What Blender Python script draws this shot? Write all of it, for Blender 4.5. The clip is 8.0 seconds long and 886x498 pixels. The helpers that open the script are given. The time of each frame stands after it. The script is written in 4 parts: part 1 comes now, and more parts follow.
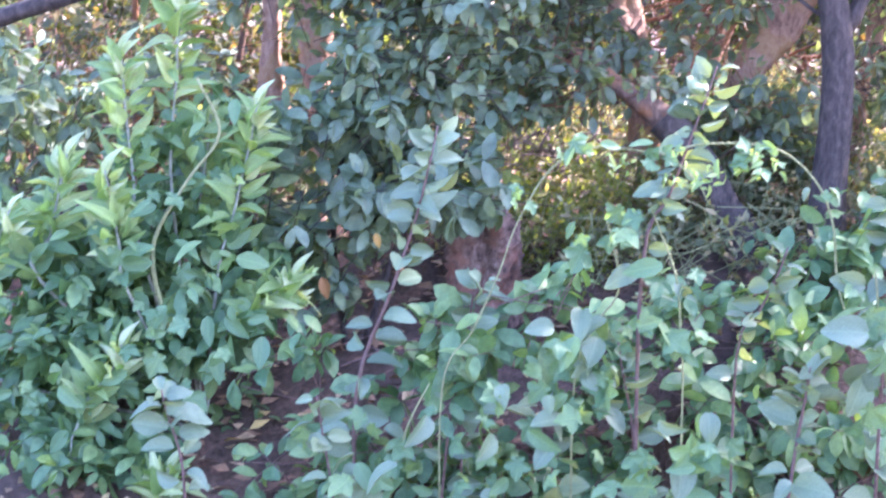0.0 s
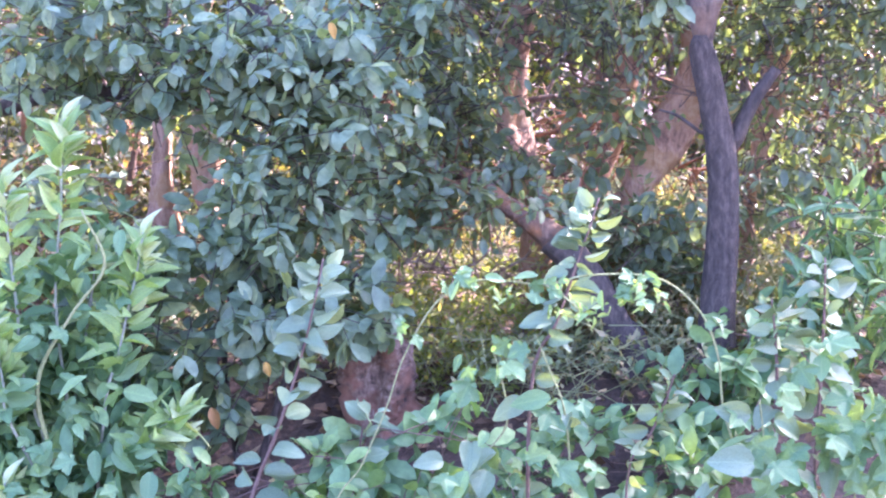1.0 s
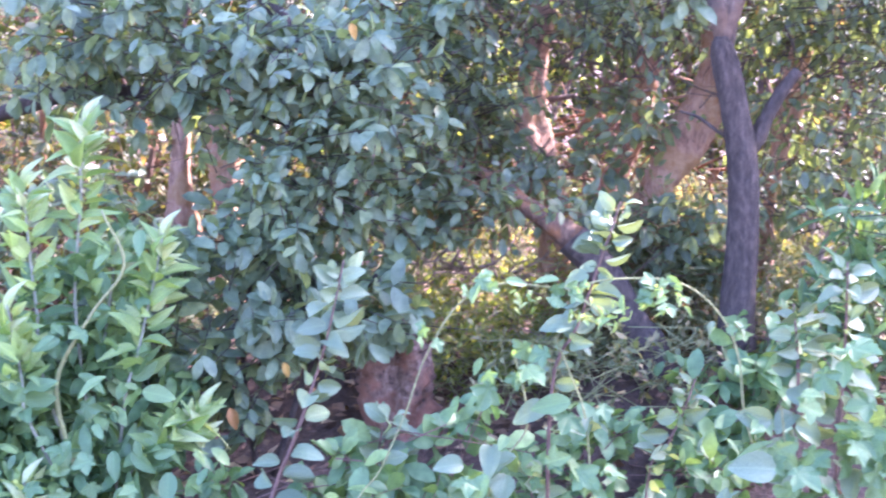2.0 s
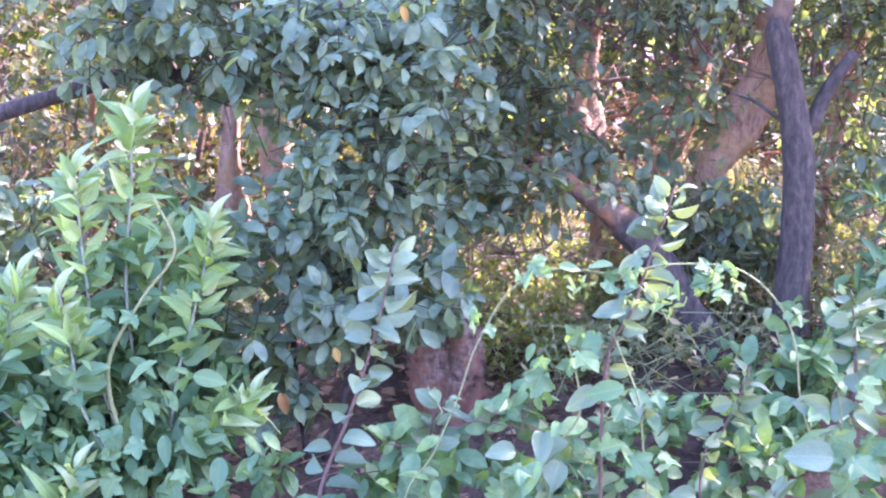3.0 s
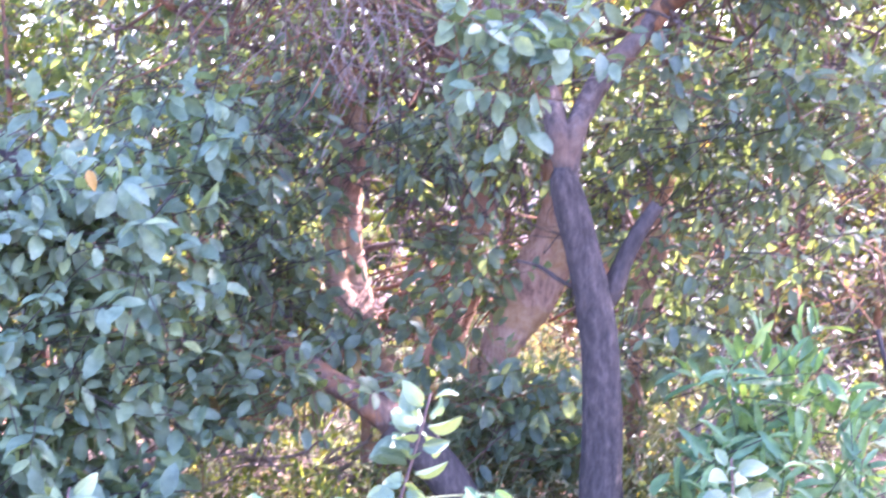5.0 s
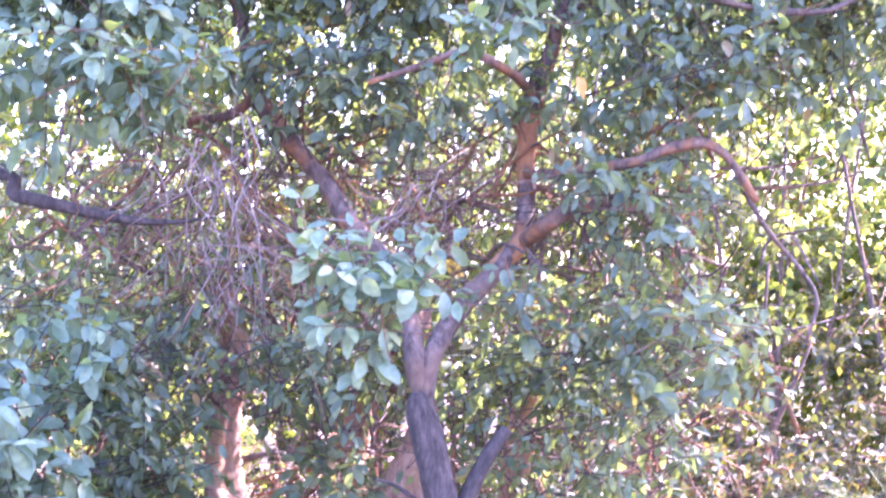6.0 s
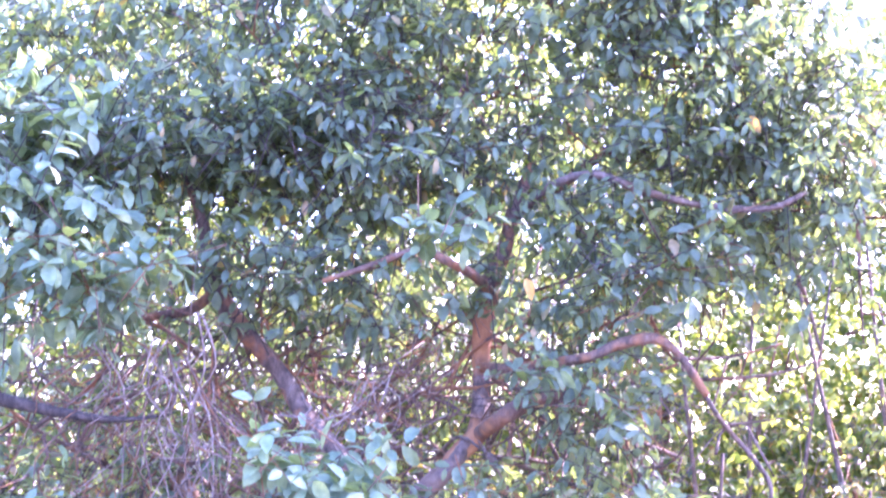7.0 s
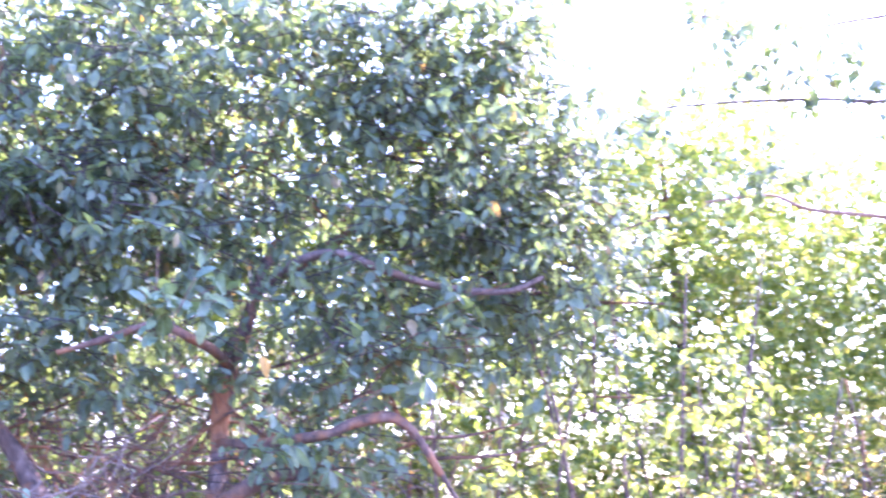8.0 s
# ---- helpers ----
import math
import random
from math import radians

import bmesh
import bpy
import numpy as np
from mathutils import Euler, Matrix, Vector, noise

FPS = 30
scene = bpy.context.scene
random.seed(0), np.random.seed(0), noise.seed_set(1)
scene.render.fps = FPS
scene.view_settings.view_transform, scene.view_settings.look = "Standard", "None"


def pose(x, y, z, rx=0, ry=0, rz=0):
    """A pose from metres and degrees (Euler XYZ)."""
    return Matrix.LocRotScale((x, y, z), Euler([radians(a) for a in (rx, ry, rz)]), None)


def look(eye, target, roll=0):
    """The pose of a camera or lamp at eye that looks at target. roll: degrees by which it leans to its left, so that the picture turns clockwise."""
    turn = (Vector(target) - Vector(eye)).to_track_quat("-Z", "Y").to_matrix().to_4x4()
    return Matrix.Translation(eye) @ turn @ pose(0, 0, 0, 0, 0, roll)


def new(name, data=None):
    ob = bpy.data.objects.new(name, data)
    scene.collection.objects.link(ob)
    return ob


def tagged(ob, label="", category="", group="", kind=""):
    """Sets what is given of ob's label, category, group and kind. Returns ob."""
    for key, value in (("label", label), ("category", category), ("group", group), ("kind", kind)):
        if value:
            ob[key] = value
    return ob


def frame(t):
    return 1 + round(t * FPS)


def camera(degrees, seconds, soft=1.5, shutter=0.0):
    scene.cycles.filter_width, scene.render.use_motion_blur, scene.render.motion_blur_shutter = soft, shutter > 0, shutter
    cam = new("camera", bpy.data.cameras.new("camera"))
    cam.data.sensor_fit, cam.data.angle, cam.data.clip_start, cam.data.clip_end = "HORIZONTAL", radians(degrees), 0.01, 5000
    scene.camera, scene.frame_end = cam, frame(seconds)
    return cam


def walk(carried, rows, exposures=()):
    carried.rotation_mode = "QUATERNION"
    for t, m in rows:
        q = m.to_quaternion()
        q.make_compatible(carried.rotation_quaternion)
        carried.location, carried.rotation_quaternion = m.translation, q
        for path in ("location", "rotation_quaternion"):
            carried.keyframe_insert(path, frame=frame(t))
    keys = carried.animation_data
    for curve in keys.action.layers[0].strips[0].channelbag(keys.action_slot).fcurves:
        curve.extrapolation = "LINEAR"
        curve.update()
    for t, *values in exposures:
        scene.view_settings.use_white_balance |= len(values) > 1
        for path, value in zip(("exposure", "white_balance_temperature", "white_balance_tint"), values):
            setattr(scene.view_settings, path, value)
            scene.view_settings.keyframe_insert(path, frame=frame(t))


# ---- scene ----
cam = camera(31.0, 8.0, soft=2.1, shutter=0.25)
PATH = [
    (0, (-0.024, 0.453, 1.01), (-0.164, 2.417, 0.656), 0.2),
    (0.5, (-0.003, 0.489, 1.109), (-0.069, 2.466, 0.816), -0.6),
    (1, (0.038, 0.49, 1.129), (0.005, 2.473, 0.873), -0.4),
    (1.5, (0.055, 0.497, 1.156), (0.064, 2.482, 0.91), -0.8),
    (2, (0.02, 0.501, 1.155), (-0.029, 2.482, 0.888), -0.2),
    (2.2, (-0.003, 0.498, 1.163), (-0.092, 2.477, 0.885), -0.2),
    (3.5, (0.025, 0.638, 1.153), (-0.086, 2.612, 0.852), -0.5),
    (3.7, (0.06, 0.897, 1.154), (-0.061, 2.869, 0.844), -0.8),
    (4, (0.121, 1.266, 1.142), (-0.024, 3.241, 0.855), -1.9),
    (4.2, (0.152, 1.363, 1.149), (0.035, 3.343, 0.896), -2.3),
    (4.5, (0.195, 1.383, 1.162), (0.158, 3.372, 0.962), -2.5),
    (5, (0.228, 1.383, 1.178), (0.326, 3.377, 1.064), -2.4),
    (5.2, (0.238, 1.376, 1.196), (0.381, 3.37, 1.128), -2.4),
    (6.3, (0.53, 1.017, 1.361), (0.665, 3.007, 1.497), -1.1),
    (6.5, (0.532, 1.003, 1.378), (0.672, 2.991, 1.548), -1.3),
    (7, (0.572, 1.016, 1.445), (0.725, 2.992, 1.711), -1.5),
    (7.5, (0.599, 1.008, 1.465), (0.83, 2.963, 1.821), -0.5),
    (7.8, (0.678, 0.988, 1.481), (1.002, 2.93, 1.831), -1.1),
    (8, (0.658, 0.978, 1.473), (1.087, 2.902, 1.813), -1.0),
]
walk(cam, [(t, look(eye, target, roll)) for t, eye, target, roll in PATH],
     [(0, 3.58, 5350, 39), (1.5, 3.7, 5400, 44), (3.5, 3.67, 5400, 44), (5, 3.92, 5300, 47), (6.5, 4.1, 5200, 54), (7.5, 4.17, 4900, 52), (8, 3.82, 4900, 48)])

# ---- world, sun and exposure ----
SUN_WAY = Vector((0.88, 0.475, 0.0)).normalized()   # horizontally towards the sun
SUN_HEIGHT = radians(40)
world = bpy.data.worlds.new("sky")
world.use_nodes = True
scene.world = world
sky = world.node_tree.nodes.new("ShaderNodeTexSky")
sky.sky_type, sky.sun_disc = "NISHITA", False
sky.sun_elevation = SUN_HEIGHT
sky.sun_rotation = math.atan2(SUN_WAY.x, SUN_WAY.y)
sky.air_density, sky.dust_density, sky.ozone_density = 1.2, 3.0, 1.0
back = world.node_tree.nodes["Background"]
back.inputs["Strength"].default_value = 0.15
world.node_tree.links.new(sky.outputs[0], back.inputs["Color"])
sun_data = bpy.data.lights.new("sun", "SUN")
sun_data.energy, sun_data.angle, sun_data.color = 3.1, radians(0.6), (1.0, 0.86, 0.68)
sun = new("sun", sun_data)
sun_from = SUN_WAY * math.cos(SUN_HEIGHT) + Vector((0, 0, math.sin(SUN_HEIGHT)))
sun.rotation_mode = "QUATERNION"
sun.rotation_quaternion = sun_from.to_track_quat("Z", "Y")


# ---- materials ----
def material(name):
    m = bpy.data.materials.new(name)
    m.use_nodes = True
    nt = m.node_tree
    return m, nt, nt.nodes["Principled BSDF"], nt.nodes["Material Output"]


def ramp(nt, fac, stops):
    r = nt.nodes.new("ShaderNodeValToRGB")
    while len(r.color_ramp.elements) < len(stops):
        r.color_ramp.elements.new(0.5)
    for e, (p, c) in zip(r.color_ramp.elements, stops):
        e.position, e.color = p, (*c, 1)
    nt.links.new(fac, r.inputs[0])
    return r.outputs[0]


def tex_noise(nt, scale, detail=5, rough=0.6, stretch=None):
    n = nt.nodes.new("ShaderNodeTexNoise")
    n.inputs["Scale"].default_value, n.inputs["Detail"].default_value, n.inputs["Roughness"].default_value = scale, detail, rough
    c = nt.nodes.new("ShaderNodeTexCoord")
    if stretch:
        mp = nt.nodes.new("ShaderNodeMapping")
        mp.inputs["Scale"].default_value = stretch
        nt.links.new(c.outputs["Object"], mp.inputs[0])
        nt.links.new(mp.outputs[0], n.inputs["Vector"])
    else:
        nt.links.new(c.outputs["Object"], n.inputs["Vector"])
    return n.outputs[0]


def mix(nt, a, b, fac, mode="MIX"):
    m = nt.nodes.new("ShaderNodeMix")
    m.data_type, m.blend_type = "RGBA", mode
    if isinstance(fac, float):
        m.inputs[0].default_value = fac
    else:
        nt.links.new(fac, m.inputs[0])
    nt.links.new(a, m.inputs[6])
    nt.links.new(b, m.inputs[7])
    return m.outputs[2]


def leaf_material(name, stops, through_light=0.4, gloss=0.4, single=False, veins=False):
    """Leaf blades: their own tint each, blotches, a waxy gloss, and light passing through."""
    m, nt, p, out = material(name)
    if single:
        rnd = nt.nodes.new("ShaderNodeObjectInfo").outputs["Random"]
    else:
        rnd = nt.nodes.new("ShaderNodeNewGeometry").outputs["Random Per Island"]
    col = ramp(nt, rnd, stops)
    blot = ramp(nt, tex_noise(nt, 38.0, 3), [(0.3, (0.62, 0.66, 0.62)), (0.7, (1.2, 1.16, 1.1))])
    col = mix(nt, col, blot, 1.0, "MULTIPLY")
    if veins:
        tc = nt.nodes.new("ShaderNodeTexCoord")
        sep = nt.nodes.new("ShaderNodeSeparateXYZ")
        nt.links.new(tc.outputs["Object"], sep.inputs[0])
        ab = nt.nodes.new("ShaderNodeMath"); ab.operation = "ABSOLUTE"
        nt.links.new(sep.outputs[1], ab.inputs[0])
        rib = ramp(nt, ab.outputs[0], [(0.0, (1.25, 1.22, 1.15)), (0.03, (1, 1, 1))])
        col = mix(nt, col, rib, 1.0, "MULTIPLY")
    nt.links.new(col, p.inputs["Base Color"])
    p.inputs["Roughness"].default_value = gloss
    p.inputs["Specular IOR Level"].default_value = 0.5
    bump = nt.nodes.new("ShaderNodeBump")
    bump.inputs["Strength"].default_value, bump.inputs["Distance"].default_value = 0.35, 0.004
    nt.links.new(tex_noise(nt, 90.0, 3), bump.inputs["Height"])
    nt.links.new(bump.outputs[0], p.inputs["Normal"])
    tr = nt.nodes.new("ShaderNodeBsdfTranslucent")
    warm = nt.nodes.new("ShaderNodeMix")
    warm.data_type, warm.blend_type = "RGBA", "MULTIPLY"
    warm.inputs[0].default_value = 1.0
    warm.inputs[7].default_value = (1.9, 1.75, 0.55, 1)
    nt.links.new(col, warm.inputs[6])
    nt.links.new(warm.outputs[2], tr.inputs["Color"])
    ms = nt.nodes.new("ShaderNodeMixShader")
    ms.inputs[0].default_value = through_light
    nt.links.new(p.outputs[0], ms.inputs[1])
    nt.links.new(tr.outputs[0], ms.inputs[2])
    nt.links.new(ms.outputs[0], out.inputs["Surface"])
    return m


def bark_material(name, stops, patches=None, scale=1.0):
    m, nt, p, out = material(name)
    grain = tex_noise(nt, 62.0 * scale, 7, 0.68, (1, 1, 0.38))
    col = ramp(nt, grain, stops)
    if patches:
        spots = ramp(nt, tex_noise(nt, 9.0 * scale, 4), [(0.47, (0, 0, 0)), (0.58, (1, 1, 1))])
        tint = ramp(nt, tex_noise(nt, 40.0, 3), [(0.3, patches[0]), (0.7, patches[1])])
        col = mix(nt, col, tint, spots)
    nt.links.new(col, p.inputs["Base Color"])
    p.inputs["Roughness"].default_value = 0.85
    bump = nt.nodes.new("ShaderNodeBump")
    bump.inputs["Strength"].default_value, bump.inputs["Distance"].default_value = 1.0, 0.012
    nt.links.new(grain, bump.inputs["Height"])
    nt.links.new(bump.outputs[0], p.inputs["Normal"])
    return m


bark_dark = bark_material("dark_bark", [(0.34, (0.02, 0.015, 0.014)), (0.5, (0.05, 0.037, 0.034)), (0.7, (0.105, 0.078, 0.07))])
bark_grey = bark_material("grey_bark", [(0.34, (0.045, 0.034, 0.03)), (0.52, (0.13, 0.092, 0.078)), (0.7, (0.25, 0.185, 0.16))], ((0.12, 0.075, 0.055), (0.2, 0.13, 0.095)))
bark_brown = bark_material("brown_bark", [(0.34, (0.035, 0.026, 0.024)), (0.52, (0.12, 0.082, 0.07)), (0.7, (0.23, 0.165, 0.14))], ((0.27, 0.115, 0.05), (0.35, 0.17, 0.075)), 0.7)
bark_rust = bark_material("rust_bark", [(0.3, (0.05, 0.035, 0.03)), (0.55, (0.15, 0.09, 0.065)), (0.75, (0.25, 0.17, 0.13))],
                          ((0.20, 0.085, 0.04), (0.30, 0.14, 0.06)))
bark_tan = bark_material("tan_bark", [(0.3, (0.14, 0.08, 0.06)), (0.5, (0.34, 0.20, 0.14)), (0.75, (0.48, 0.33, 0.25))],
                         ((0.27, 0.14, 0.06), (0.40, 0.26, 0.16)))
twig_pale = bark_material("pale_twig", [(0.3, (0.15, 0.11, 0.09)), (0.6, (0.30, 0.23, 0.20)), (0.8, (0.42, 0.34, 0.30))])
stem_red = bark_material("shoot_bark", [(0.3, (0.10, 0.06, 0.055)), (0.6, (0.22, 0.14, 0.12)), (0.8, (0.32, 0.24, 0.2))], None, 3.0)
stem_green = bark_material("vine_bark", [(0.3, (0.20, 0.22, 0.09)), (0.6, (0.34, 0.36, 0.17)), (0.8, (0.45, 0.45, 0.25))], None, 3.0)
stem_down = bark_material("downy_stem", [(0.3, (0.22, 0.24, 0.18)), (0.6, (0.38, 0.40, 0.32)), (0.8, (0.5, 0.5, 0.43))], None, 3.0)
wood_rot = bark_material("rotten_wood", [(0.34, (0.05, 0.032, 0.028)), (0.5, (0.19, 0.115, 0.09)), (0.7, (0.38, 0.27, 0.23))],
                         ((0.20, 0.085, 0.055), (0.27, 0.14, 0.10)))

leaf_blue = leaf_material("bluish_leaf", [(0.0, (0.115, 0.17, 0.125)), (0.5, (0.148, 0.215, 0.15)), (0.85, (0.185, 0.25, 0.16)), (1.0, (0.22, 0.27, 0.13))], 0.35, 0.48)
leaf_dark = leaf_material("dark_leaf", [(0.0, (0.105, 0.145, 0.11)), (0.6, (0.135, 0.185, 0.135)), (0.97, (0.16, 0.21, 0.12)), (1.0, (0.3, 0.2, 0.1))], 0.5, 0.45)
leaf_hedge = leaf_material("sunny_leaf", [(0.0, (0.12, 0.17, 0.06)), (0.5, (0.19, 0.245, 0.08)), (0.9, (0.28, 0.31, 0.12)), (1.0, (0.4, 0.34, 0.18))], 0.6, 0.45)
leaf_shoot = leaf_material("shoot_leaf", [(0.0, (0.12, 0.18, 0.125)), (0.6, (0.16, 0.23, 0.155)), (1.0, (0.21, 0.28, 0.17))], 0.2, 0.5, True, True)
leaf_vine = leaf_material("vine_leaf", [(0.0, (0.095, 0.185, 0.095)), (0.6, (0.13, 0.235, 0.12)), (1.0, (0.19, 0.29, 0.13))], 0.3, 0.5, True, True)
leaf_young = leaf_material("young_leaf", [(0.0, (0.16, 0.27, 0.115)), (0.6, (0.25, 0.36, 0.15)), (1.0, (0.42, 0.5, 0.28))], 0.4, 0.5, True, True)
leaf_under = leaf_material("undergrowth_leaf", [(0.0, (0.075, 0.155, 0.075)), (0.5, (0.11, 0.205, 0.10)), (1.0, (0.18, 0.28, 0.11))], 0.3, 0.48)
leaf_weed = leaf_material("weed_leaf", [(0.0, (0.085, 0.115, 0.055)), (0.6, (0.14, 0.165, 0.08)), (1.0, (0.28, 0.23, 0.13))], 0.4, 0.5)
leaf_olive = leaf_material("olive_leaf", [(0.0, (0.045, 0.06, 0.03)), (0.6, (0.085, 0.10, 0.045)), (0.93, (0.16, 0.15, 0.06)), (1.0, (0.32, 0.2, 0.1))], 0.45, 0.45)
litter_mat = leaf_material("fallen_leaf", [(0.0, (0.12, 0.07, 0.045)), (0.5, (0.26, 0.16, 0.10)), (0.85, (0.42, 0.31, 0.2)), (1.0, (0.5, 0.38, 0.16))], 0.1, 0.7)

soil_mat, nt, p, out = material("soil")
col = ramp(nt, tex_noise(nt, 3.0, 8, 0.7), [(0.3, (0.04, 0.028, 0.024)), (0.5, (0.10, 0.065, 0.05)), (0.7, (0.18, 0.11, 0.08))])
crumb = ramp(nt, tex_noise(nt, 70.0, 4), [(0.35, (0.6, 0.6, 0.6)), (0.7, (1.25, 1.2, 1.15))])
nt.links.new(mix(nt, col, crumb, 1.0, "MULTIPLY"), p.inputs["Base Color"])
p.inputs["Roughness"].default_value = 0.95
bump = nt.nodes.new("ShaderNodeBump")
bump.inputs["Strength"].default_value, bump.inputs["Distance"].default_value = 1.0, 0.03
nt.links.new(tex_noise(nt, 30.0, 6), bump.inputs["Height"])
nt.links.new(bump.outputs[0], p.inputs["Normal"])


# ---- building helpers ----
def mesh_of(name, verts, faces, mat, smooth=True):
    me = bpy.data.meshes.new(name)
    me.from_pydata(verts, [], faces)
    me.materials.append(mat)
    if smooth:
        me.polygons.foreach_set("use_smooth", np.ones(len(me.polygons), dtype=bool))
    me.update()
    return me


def part(name, me, parent, label=""):
    ob = new(name, me)
    ob.parent = parent
    ob.matrix_parent_inverse = parent.matrix_world.inverted()
    return tagged(ob, label)


def thing(name, place, label, category, group="", kind=""):
    ob = new(name)
    ob.empty_display_size = 0.05
    ob.location = place
    ob.matrix_world = Matrix.Translation(place)
    return tagged(ob, label, category, group, kind)


def smooth_line(points, steps):
    """A curve through (x, y, z, radius) points."""
    p = np.array(points, float)
    p = np.vstack([2 * p[0] - p[1], p, 2 * p[-1] - p[-2]])
    out = []
    for i in range(1, len(p) - 2):
        for u in np.linspace(0, 1, steps, endpoint=False):
            a, b, c, d = p[i - 1], p[i], p[i + 1], p[i + 2]
            out.append(0.5 * (2 * b + (c - a) * u + (2 * a - 5 * b + 4 * c - d) * u * u + (3 * b - a - 3 * c + d) * u ** 3))
    out.append(p[-2])
    return np.array(out)


def tube(points, sides=8, steps=5, rough=0.0, seed=0):
    """Vertices and faces of a rounded, slightly knobbly tube."""
    rng = np.random.default_rng(seed)
    line = smooth_line(points, steps)
    c, r = line[:, :3], np.maximum(line[:, 3], 0.0008)
    d = np.gradient(c, axis=0)
    d /= np.linalg.norm(d, axis=1)[:, None] + 1e-9
    side = np.cross(d, (0.31, 0.9, 0.17))
    side /= np.linalg.norm(side, axis=1)[:, None]
    up = np.cross(side, d)
    a = np.linspace(0, 2 * np.pi, sides, endpoint=False)
    run = np.cumsum(np.r_[0, np.linalg.norm(np.diff(c, axis=0), axis=1)])[:, None] / (r.mean() * 2.2)
    ph = rng.uniform(0, 6.28, 4)
    wob = 1 + rough * (0.55 * np.sin(a[None] * 3 + ph[0] + 0.5 * run) + 0.45 * np.sin(a[None] * 2 - 0.8 * run + ph[1]) + 0.5 * np.sin(run * 0.9 + ph[2]) + rng.normal(0, 0.14, (len(c), sides)))
    v = c[:, None] + (r[:, None] * wob)[..., None] * (np.cos(a)[None, :, None] * side[:, None] + np.sin(a)[None, :, None] * up[:, None])
    n = len(c)
    idx = np.arange(n * sides).reshape(n, sides)
    nxt = np.roll(idx, -1, axis=1)
    q = np.stack([idx[:-1], nxt[:-1], nxt[1:], idx[1:]], -1).reshape(-1, 4)
    v = np.vstack([v.reshape(-1, 3), c[:1], c[-1:]])
    caps = [(nxt[0, i], idx[0, i], n * sides) for i in range(sides)] + [(idx[-1, i], nxt[-1, i], n * sides + 1) for i in range(sides)]
    return v, [tuple(f) for f in q.tolist()] + caps


def limb(name, points, mat, parent, label="", sides=10, rough=0.12, seed=0, steps=6):
    v, f = tube(points, sides, steps, rough, seed + len(points))
    return part(name, mesh_of(name, v, f, mat), parent, label)


def twig_mesh(name, lines, mat, sides=4, steps=3):
    """Many thin twigs in one mesh."""
    vs, fs, n = [], [], 0
    for i, pts in enumerate(lines):
        v, f = tube(pts, sides, steps, 0.1, i)
        vs.append(v)
        fs += [tuple(k + n for k in q) for q in f]
        n += len(v)
    return mesh_of(name, np.vstack(vs), fs, mat)


# leaf outlines: along, across, lift
ROUND = np.array([(0, 0, 0), (0.22, 0.30, 0.05), (0.22, 0, 0.01), (0.22, -0.30, 0.05), (0.52, 0.44, 0.07), (0.52, 0, 0.0), (0.52, -0.44, 0.07),
                  (0.82, 0.30, 0.01), (0.82, 0, -0.05), (0.82, -0.30, 0.01), (1, 0, -0.12)])
ROUND_F = np.array([(0, 2, 1), (0, 3, 2), (1, 2, 5), (1, 5, 4), (2, 3, 6), (2, 6, 5), (4, 5, 8), (4, 8, 7), (5, 6, 9), (5, 9, 8), (7, 8, 10), (8, 9, 10)])
PLAIN = np.array([(0, 0, 0), (0.42, 0.5, 0.06), (0.5, 0, 0.0), (0.42, -0.5, 0.06), (1, 0, -0.1)])
PLAIN_F = np.array([(0, 2, 1), (0, 3, 2), (1, 2, 4), (2, 3, 4)])


def leaves_mesh(name, at, way, face, length, width, mat, outline=ROUND, faces=ROUND_F):
    """Many leaf blades in one mesh, from arrays of places, directions, normals and sizes."""
    way = way / (np.linalg.norm(way, axis=1)[:, None] + 1e-9)
    side = np.cross(face, way)
    side /= np.linalg.norm(side, axis=1)[:, None] + 1e-9
    nrm = np.cross(way, side)
    t = outline[None]
    v = at[:, None] + t[..., 0:1] * (length[:, None, None] * way[:, None]) + t[..., 1:2] * (width[:, None, None] * side[:, None]) + t[..., 2:3] * (length[:, None, None] * nrm[:, None])
    k = len(outline)
    f = faces[None] + (np.arange(len(at)) * k)[:, None, None]
    return mesh_of(name, v.reshape(-1, 3), f.reshape(-1, 3), mat)


def clusters_in(rng, blobs, per):
    """Centres of leaf clusters, filling ellipsoids (x, y, z, rx, ry, rz, count)."""
    out = []
    for x, y, z, rx, ry, rz, n in blobs:
        u = rng.normal(0, 1, (n, 3))
        u /= np.linalg.norm(u, axis=1)[:, None]
        u *= rng.uniform(0, 1, (n, 1)) ** 0.4
        out.append(np.array((x, y, z)) + u * (rx, ry, rz))
    return np.vstack(out)


